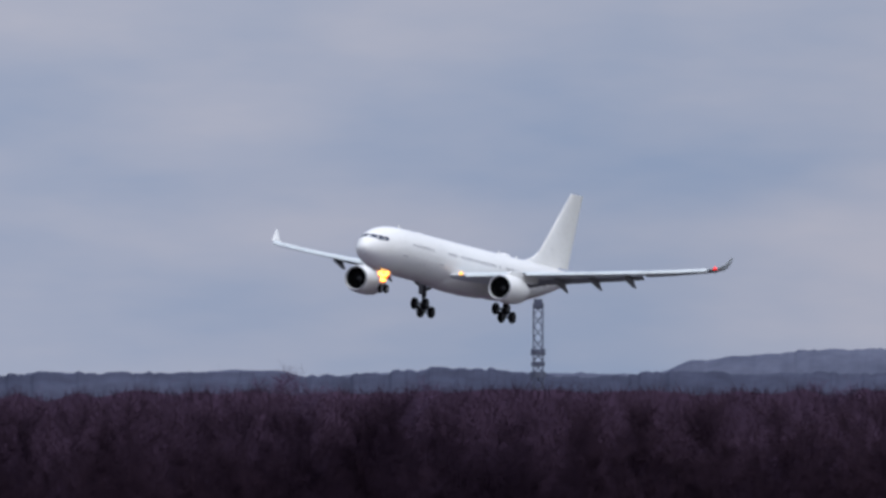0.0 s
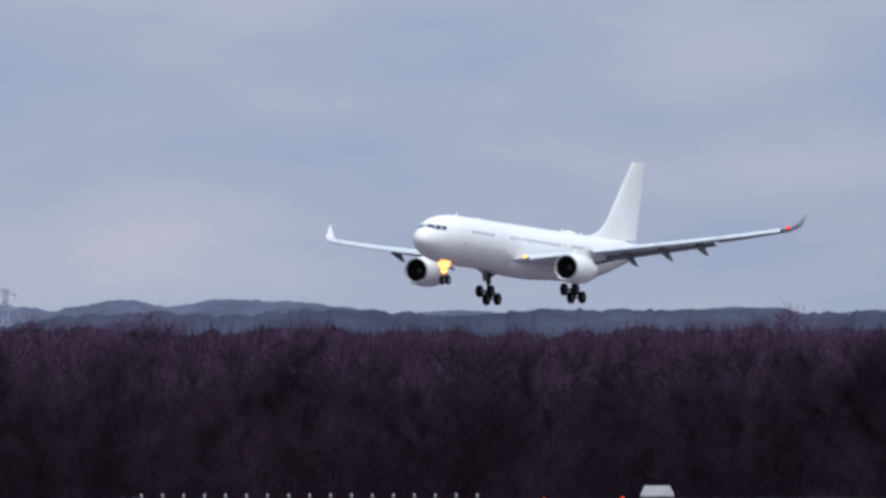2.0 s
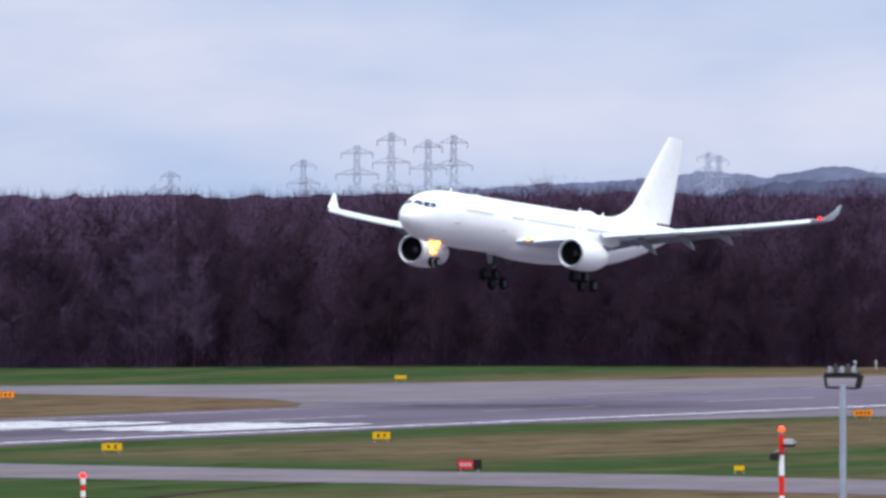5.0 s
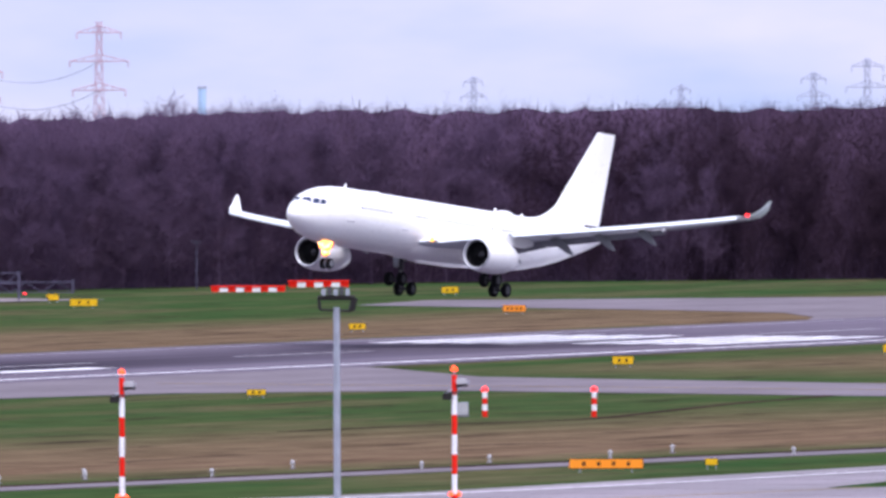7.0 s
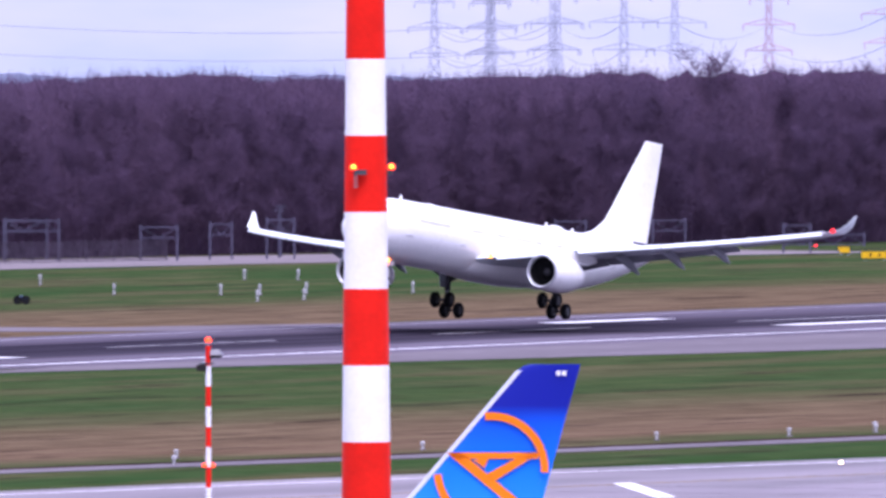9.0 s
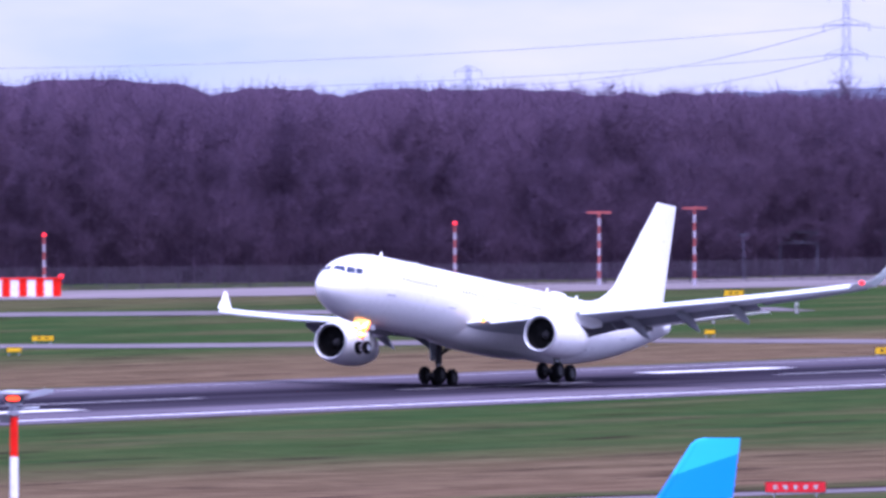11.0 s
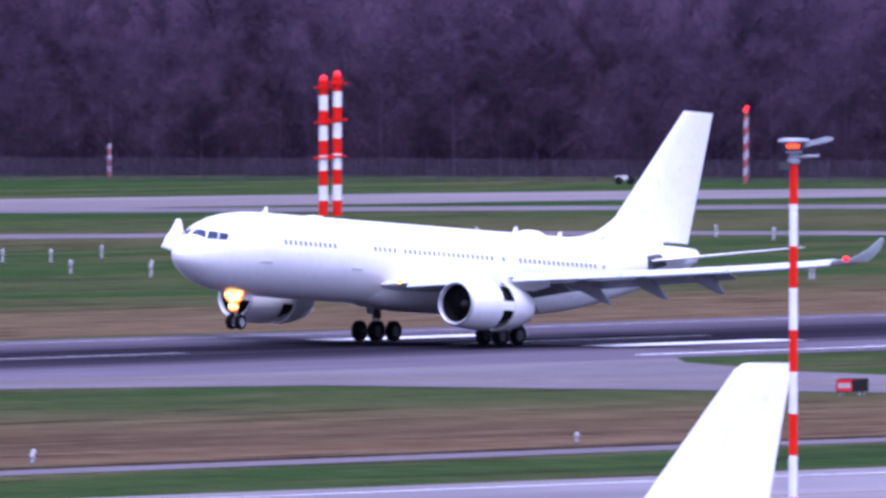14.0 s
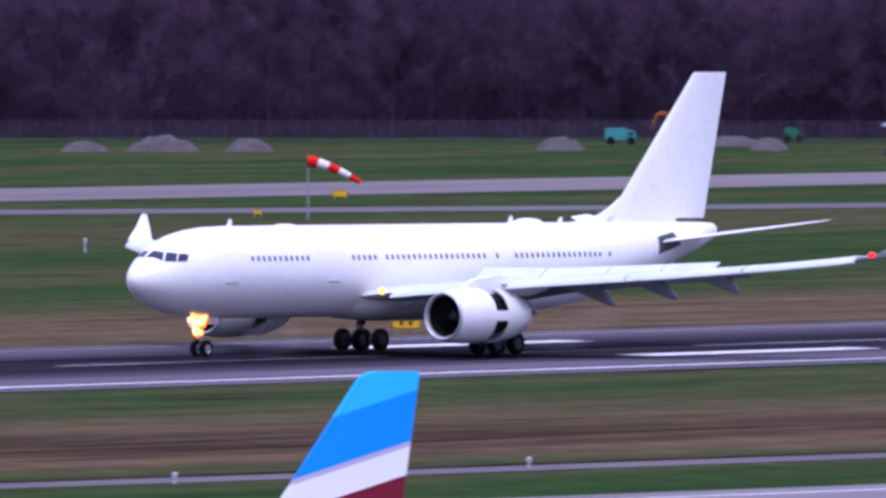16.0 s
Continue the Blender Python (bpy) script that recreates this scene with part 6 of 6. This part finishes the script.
def parked(x, y, tip, chord, le, te, high, paint, label, emblem=None, mirror=False, size=0.62, flag=False, turn=0.0):
    """An airliner parked broadside; its fin's tip trailing edge stands at x, y and height tip. le, te: how far the edges run back for each metre of height."""
    p = empty("parked_airliner", label, "airplane", "parked airliners")
    rows = [(z, -chord + (z - high) * le, (z - high) * te) for z in (0, high * 0.25, high * 0.5, high * 0.75, high - 0.25, high - 0.06, high)]
    rings = []
    for i, (z, a, b) in enumerate(rows):
        a += (0.0, 0.0, 0.0, 0.0, 0.0, 0.12, 0.35)[i]
        rings.append(foil((a, 0, z), b - a, 0.085, up=(0, 1, 0)))
    fin = part("fin", loft(rings), paint, p, "", True)
    fin.location = (0, 0, tip - high)
    bm = bmesh.new()
    edge = []
    for z, a, b in rows[:-2]:
        edge.append([(a - 0.03 + du, dy, z) for du, dy in ((0, 0), (0.22, -0.075), (0.22, 0.075))])
    edge_part = part("fin_leading_edge", loft(edge), LIP if emblem and not flag else paint, p, "bare metal leading edge")
    edge_part.location = (0, 0, tip - high)
    # fuselage and tailplanes below
    k = size
    shrunk = [(a * k, (z - 5.13) * k, w * k, h * k) for a, z, w, h in HULL]
    hull = part("fuselage", loft([[(a, w * math.sin(2 * math.pi * i / 24), z + h * math.cos(2 * math.pi * i / 24)) for i in range(24)] for a, z, w, h in shrunk]), WHITE, p, "white fuselage", True)
    hull.location = (-57.6 * k - 0.3 - high * te, 0, tip - high - 2.82 * k + 0.05)
    for s in (-1, 1):
        tp = part("tailplane", loft([foil((-5.4 * k * 1.2 - high * te + 0.55 * yy, s * yy, 0.06 * yy), 3.2 - 0.3 * yy, 0.1) for yy in (0.2, 3.0, 6.0)]), WHITE, p, "", True)
        tp.location = (0, 0, tip - high - 1.0)
        wg = part("wing", loft([foil((0.55 * yy, s * yy, 0.1 * yy), 6.5 * (1 - yy / 21) + 1.2, 0.12) for yy in (1.0, 6, 12, 17)]), WINGGREY, p, "", True)
        wg.location = (-40 * k - high * te, 0, tip - high - 4.6 * k)
        gl = part("main_gear", rod((0, s * 3.4, 0), (0, s * 3.4, -(tip - high - 4.6 * k)), 0.22), STEEL, p)
        gl.location = (-28 * k - high * te, 0, tip - high - 4.6 * k)
    ng = part("nose_gear", rod((0, 0, 0), (0, 0, -(tip - high - 5.0 * k)), 0.2), STEEL, p)
    ng.location = (-51 * k - high * te, 0, tip - high - 5.0 * k)
    face = 1 if mirror else -1
    if emblem:
        cx, cz, r, w = emblem
        off = face * 0.2
        bm = bmesh.new()
        prev = None
        for i in range(49):
            a = radians(-25 + 265 * i / 48)
            q = [(cx + rr * math.cos(a), off + dy * face, cz + rr * math.sin(a)) for rr, dy in ((r - w, 0), (r, 0), (r, 0.01), (r - w, 0.01))]
            q = [bm.verts.new(v) for v in q]
            if prev:
                for j in range(4):
                    bm.faces.new((prev[j], prev[(j + 1) % 4], q[(j + 1) % 4], q[j]))
            prev = q
        # keep the ring on the fin
        kill = [v for v in bm.verts if not (-chord + (v.co.z - high) * le + 0.04 < v.co.x < (v.co.z - high) * te - 0.05)]
        bmesh.ops.delete(bm, geom=kill, context="VERTS")
        o = part("emblem_ring", bm, ORANGE, p, "orange ring emblem")
        o.location = (0, 0, tip - high)
        def plate(pts):
            b2 = bmesh.new()
            lo = [b2.verts.new((cx + u * r, off, cz + v * r)) for u, v in pts]
            hi = [b2.verts.new((cx + u * r, off + face * 0.012, cz + v * r)) for u, v in pts]
            b2.faces.new(lo), b2.faces.new(hi[::-1])
            for j in range(len(pts)):
                b2.faces.new((lo[j], lo[(j + 1) % len(pts)], hi[(j + 1) % len(pts)], hi[j]))
            o2 = part("emblem_stroke", b2, ORANGE, p, "orange emblem stroke")
            o2.location = (0, 0, tip - high)
        plate([(-0.78, 0.30), (0.86, 0.30), (0.80, 0.19), (-0.62, 0.19)])
        plate([(-0.78, 0.30), (-0.52, 0.30), (0.60, -0.62), (0.38, -0.66)])
        plate([(-0.08, -0.08), (0.06, -0.2), (0.86, 0.30), (0.62, 0.30)])
        plate([(-0.18, 0.20), (-0.04, 0.20), (-0.12, 0.03), (-0.30, 0.16)])
    if flag:
        for j, c in enumerate(((0.02, 0.02, 0.02), (0.6, 0.02, 0.02), (0.75, 0.5, 0.02))):
            o = part("flag_stripe", box(-1.42, -1.12, -0.15, -0.12, high - 0.30 - 0.065 * j, high - 0.235 - 0.065 * j), mat("flag_paint", c, 0.5), p)
            o.location = (0, 0, tip - high)
    if emblem:
        for j in range(2):
            o = part("code_bar", box(-1.0 + 0.24 * j, -0.83 + 0.24 * j, -0.15, -0.12, high - 0.46, high - 0.26), MASTWHITE, p, "plain pale bar of writing")
            o.location = (0, 0, tip - high)
    p.matrix_world = facing(x, y, 0, (180 if mirror else 0) + turn)


parked(675.0, 342.6, 15.85, 2.4, 0.86, 0.28, 6.6, livery("blue_fin_livery", ((0.0, (0.02, 0.24, 0.80)), (2.2, (0.005, 0.17, 0.82)), (4.2, (0.004, 0.08, 0.60)), (4.9, (0.006, 0.012, 0.26)))),
       "parked airliner with a deep blue fin and orange ring emblem", (-3.7, 2.25, 2.38, 0.32))
parked(545.6, 422.4, 12.81, 1.95, 0.70, 0.18, 6.2, livery("slate_fin_livery", ((0.0, (0.024, 0.040, 0.066)), (3.0, (0.028, 0.040, 0.078)), (6.0, (0.026, 0.058, 0.074)))),
       "parked airliner with a slate grey fin and orange ring emblem", (-2.85, 2.05, 2.28, 0.28), flag=True)
parked(593.2, 371.7, 13.66, 1.75, 0.72, 0.18, 6.2, livery("slate_fin_livery_b", ((0.0, (0.024, 0.040, 0.066)), (3.0, (0.028, 0.040, 0.078)), (6.0, (0.026, 0.058, 0.074)))),
       "parked airliner with a slate grey fin and orange ring emblem", (-2.75, 2.25, 2.28, 0.28), flag=True)
for tx, ty, tz, c in ((530.4, 456.8, 11.68, 2.2), (708.7, 402.5, 11.95, 2.0)):
    parked(tx, ty, tz, c, 0.64, 0.13, 7.0, livery("striped_blue_livery", ((0.0, (0.16, 0.008, 0.025)), (3.2, (0.75, 0.75, 0.77)), (4.25, (0.42, 0.40, 0.52)), (4.45, (0.012, 0.26, 0.80)), (6.3, (0.03, 0.46, 0.85))), -0.33, False),
           "parked airliner with a sky-blue, white and burgundy fin")
parked(618.25, 436.9, 11.94, 2.15, 0.70, 0.165, 8.2, WHITE, "parked airliner with a plain white fin")
parked(814.0, 320.95, 17.15, 3.7, 0.80, 0.42, 8.6, livery("bright_blue_livery", ((0.0, (0.02, 0.17, 0.62)), (9.0, (0.01, 0.14, 0.62)))), "parked airliner with a bright blue fin", None, True, 0.8)


# ---- tyre smoke and spray ----
def mist_material(name, colour, dense):
    m = bpy.data.materials.new(name)
    m.use_nodes = True
    nt = m.node_tree
    b = nt.nodes["Principled BSDF"]
    b.inputs["Base Color"].default_value, b.inputs["Roughness"].default_value = (*colour, 1), 1.0
    tr, mx, tc, nz, rp = (nt.nodes.new(k) for k in ("ShaderNodeBsdfTransparent", "ShaderNodeMixShader", "ShaderNodeNewGeometry", "ShaderNodeTexNoise", "ShaderNodeMapRange"))
    nz.inputs["Scale"].default_value, nz.inputs["Detail"].default_value = 0.7, 4.0
    rp.inputs["From Min"].default_value, rp.inputs["From Max"].default_value, rp.inputs["To Min"].default_value, rp.inputs["To Max"].default_value = 0.3, 0.75, 0.0, dense
    L = nt.links.new
    L(tc.outputs["Position"], nz.inputs["Vector"]), L(nz.outputs[0], rp.inputs["Value"]), L(rp.outputs[0], mx.inputs[0])
    L(tr.outputs[0], mx.inputs[1]), L(b.outputs[0], mx.inputs[2]), L(mx.outputs[0], nt.nodes["Material Output"].inputs[0])
    return m


SMOKE = mist_material("tyre_smoke", (0.5, 0.62, 1.0), 0.11)
SPRAY = mist_material("reverser_spray", (0.66, 0.64, 0.74), 0.04)


def cloud(name, label, material, lumps, seed):
    """A low cloud of overlapping soft lumps, each a rigid piece; lumps: (x, y, z, radius)."""
    rng = random.Random(seed)
    c = empty(name, label, "smoke")
    for x, y, z, r in lumps:
        bm = bmesh.new()
        bmesh.ops.create_icosphere(bm, subdivisions=3, radius=1)
        for v in bm.verts:
            v.co *= 1 + 0.22 * noise.noise(v.co * 1.6 + Vector((seed, x, y)))
        bmesh.ops.scale(bm, vec=(r * rng.uniform(1.3, 1.9), r, r * rng.uniform(0.55, 0.8)), verts=bm.verts)
        o = part("puff", bm, material, c, "", True)
        o.location = (x, y, z)
        o.visible_shadow = False
    return c


def lumps(n, x0, x1, y0, y1, z0, z1, r0, r1, seed):
    rng = random.Random(seed)
    return [(rng.uniform(x0, x1), rng.uniform(y0, y1), rng.uniform(z0, z1), rng.uniform(r0, r1)) for _ in range(n)]


touch = cloud("touchdown_smoke", "thin bluish tyre smoke over the runway at touchdown", SMOKE, lumps(9, -9, 12, -8, 2, 0.2, 0.8, 0.6, 1.2, 21), 5)
trail = cloud("tyre_smoke", "bluish tyre smoke drifting low over the runway", SMOKE, lumps(16, -5, 8, -5, 3, 0.2, 1.0, 0.5, 1.0, 22), 6)
spray = cloud("reverser_spray", "pale spray blown up around the wheels by the reversers", SPRAY, lumps(11, -32, 4, -5, 8, 0.5, 1.8, 1.2, 2.2, 23), 7)


# ---- what moves ----
def motions():
    # seconds, distance along the runway, distance across it, height of the wheels, pitch, yaw, bank (degrees)
    flight = [
        (0.0, 2045.68, 719.99, 29.75, 6.16, -5.89, -3.36),
        (0.5, 2018.69, 723.32, 28.46, 5.39, -5.31, -3.45),
        (1.0, 1992.96, 727.38, 27.34, 4.54, -5.34, -1.90),
        (1.5, 1970.46, 732.18, 26.15, 3.88, -5.54, 0.32),
        (2.0, 1944.60, 736.98, 24.50, 3.83, -5.04, 1.15),
        (2.5, 1918.85, 740.29, 22.83, 3.95, -5.49, 0.74),
        (3.0, 1886.44, 741.37, 21.18, 3.55, -5.89, 0.52),
        (3.5, 1851.05, 740.96, 19.19, 4.13, -5.89, -1.56),
        (4.0, 1815.04, 740.56, 17.28, 4.37, -6.11, -2.56),
        (4.5, 1781.09, 740.15, 15.02, 4.61, -5.84, -1.59),
        (7.0, 1593.99, 738.13, 5.59, 5.47, -6.49, -0.46),
        (7.5, 1555.79, 737.72, 4.10, 6.05, -5.96, -1.12),
        (8.0, 1515.64, 737.32, 3.00, 6.31, -4.76, -1.22),
        (8.5, 1476.39, 736.92, 2.37, 6.46, -2.77, -1.25),
        (9.0, 1435.48, 736.51, 1.89, 5.78, -0.49, -0.10),
        (9.5, 1396.62, 736.11, 1.30, 6.03, 1.07, 1.00),
        (10.0, 1354.22, 736.11, 0.44, 7.04, 2.41, 1.39),
        (12.5, 1114.48, 736.11, 0.05, 5.63, -1.42, 3.23),
        (13.0, 1077.12, 736.11, -0.11, 4.85, -2.72, 0.07),
        (13.5, 1040.70, 736.11, -0.05, 3.99, -3.33, -1.25),
        (14.0, 1000.06, 736.11, -0.04, 3.66, -1.36, -0.46),
        (14.5, 962.99, 736.11, 0.01, 3.39, 1.07, -0.36),
        (15.0, 925.49, 736.11, 0.02, 1.63, 2.40, 0.37),
        (15.5, 891.12, 736.11, -0.03, 0.31, 2.60, 0.25),
        (16.0, 855.55, 736.11, 0.04, 0.54, 2.19, -0.11),
    ]
    rows = []
    for t, x, y, z, pitch, yaw, bank in flight:
        rows.append((t, pose(x, y, z + 0.09, 0, 0, yaw) @ pose(0, 0, 0, 0, pitch, 0) @ pose(0, 0, 5) @ pose(0, 0, 0, -bank, 0, 0) @ pose(0, 0, -5)))
    walk(plane, rows)
    for sleeve in MOVING["sleeve"]:
        walk(sleeve, [(0, pose(0, 0, 0)), (11.0, pose(0, 0, 0)), (12.1, pose(1.22, 0, 0)), (16, pose(1.22, 0, 0))])
    # the legs stretch in the air, the bogies hang nose up; seconds, stretch, tilt
    legs = ((0, 0.46, 24), (9.6, 0.46, 24), (10.0, 0.42, 20), (10.4, 0.3, 12), (10.8, 0.1, 0), (11.8, 0.1, 8), (12.5, 0.08, 8), (13.0, 0.0, -4), (13.5, 0.0, -3), (14.5, 0.0, -3), (15.5, 0.0, 0), (16, 0.0, 0))
    for bogie, y in MOVING["bogie"]:
        walk(bogie, [(t, pose(0, y, (0.78 if a else 0.70) - d, 0, a, 0)) for t, d, a in legs])
    for piston in MOVING["piston"]:
        walk(piston, [(t, pose(0, 0, -d)) for t, d, a in legs])
    # the wings bend up in the air and sink as the weight comes onto the wheels; seconds, rise of the tips
    bends = ((0, 0.28), (8.0, 0.36), (9.5, 0.14), (12.5, 0.2), (13.0, -0.08), (13.5, -0.37), (14.0, -0.7), (15.0, -0.87), (16.0, -1.0))
    for wing, side in MOVING["wing"]:
        walk(wing, [(t, pose(0, side * 2.8, 3.7) @ pose(0, 0, 0, math.degrees(side * d / 26.5), 0, 0) @ pose(0, -side * 2.8, -3.7)) for t, d in bends])
    # spoilers; seconds, degrees
    for panel, hinge, axis in MOVING["spoiler"]:
        walk(panel, [(t, Matrix.Translation(hinge) @ Matrix.Rotation(radians(-d), 4, axis) @ Matrix.Translation(-hinge)) for t, d in ((0, 0), (10.6, 0), (12.4, 8), (13.6, 10), (14.2, 18), (14.8, 38), (16, 38))])
    # smoke rises from the tarmac where the tyres strike, drifts and settles; the spray runs along with the aircraft
    walk(touch, [(t, pose(x, 733, z)) for t, x, z in ((0, 1344, -7), (9.7, 1344, -7), (10.0, 1345, 0.1), (10.2, 1350, 0.3), (11.0, 1354, 0.2), (12.0, 1358, -7), (16, 1358, -7))])
    walk(trail, [(t, pose(x, 732, z)) for t, x, z in ((0, 1100, -7), (12.3, 1100, -7), (12.6, 1101, 0.0), (13.0, 1102, 0.4), (13.5, 1104, 0.3), (14.2, 1105, -7), (16, 1105, -7))])
    walk(spray, [(t, pose(x + 12, 735.9, -9 if t < 14.6 else z)) for (t, x, *_), z in zip(flight, [0] * 21 + [-4, -0.6, 0.0, 0.2])])


motions()
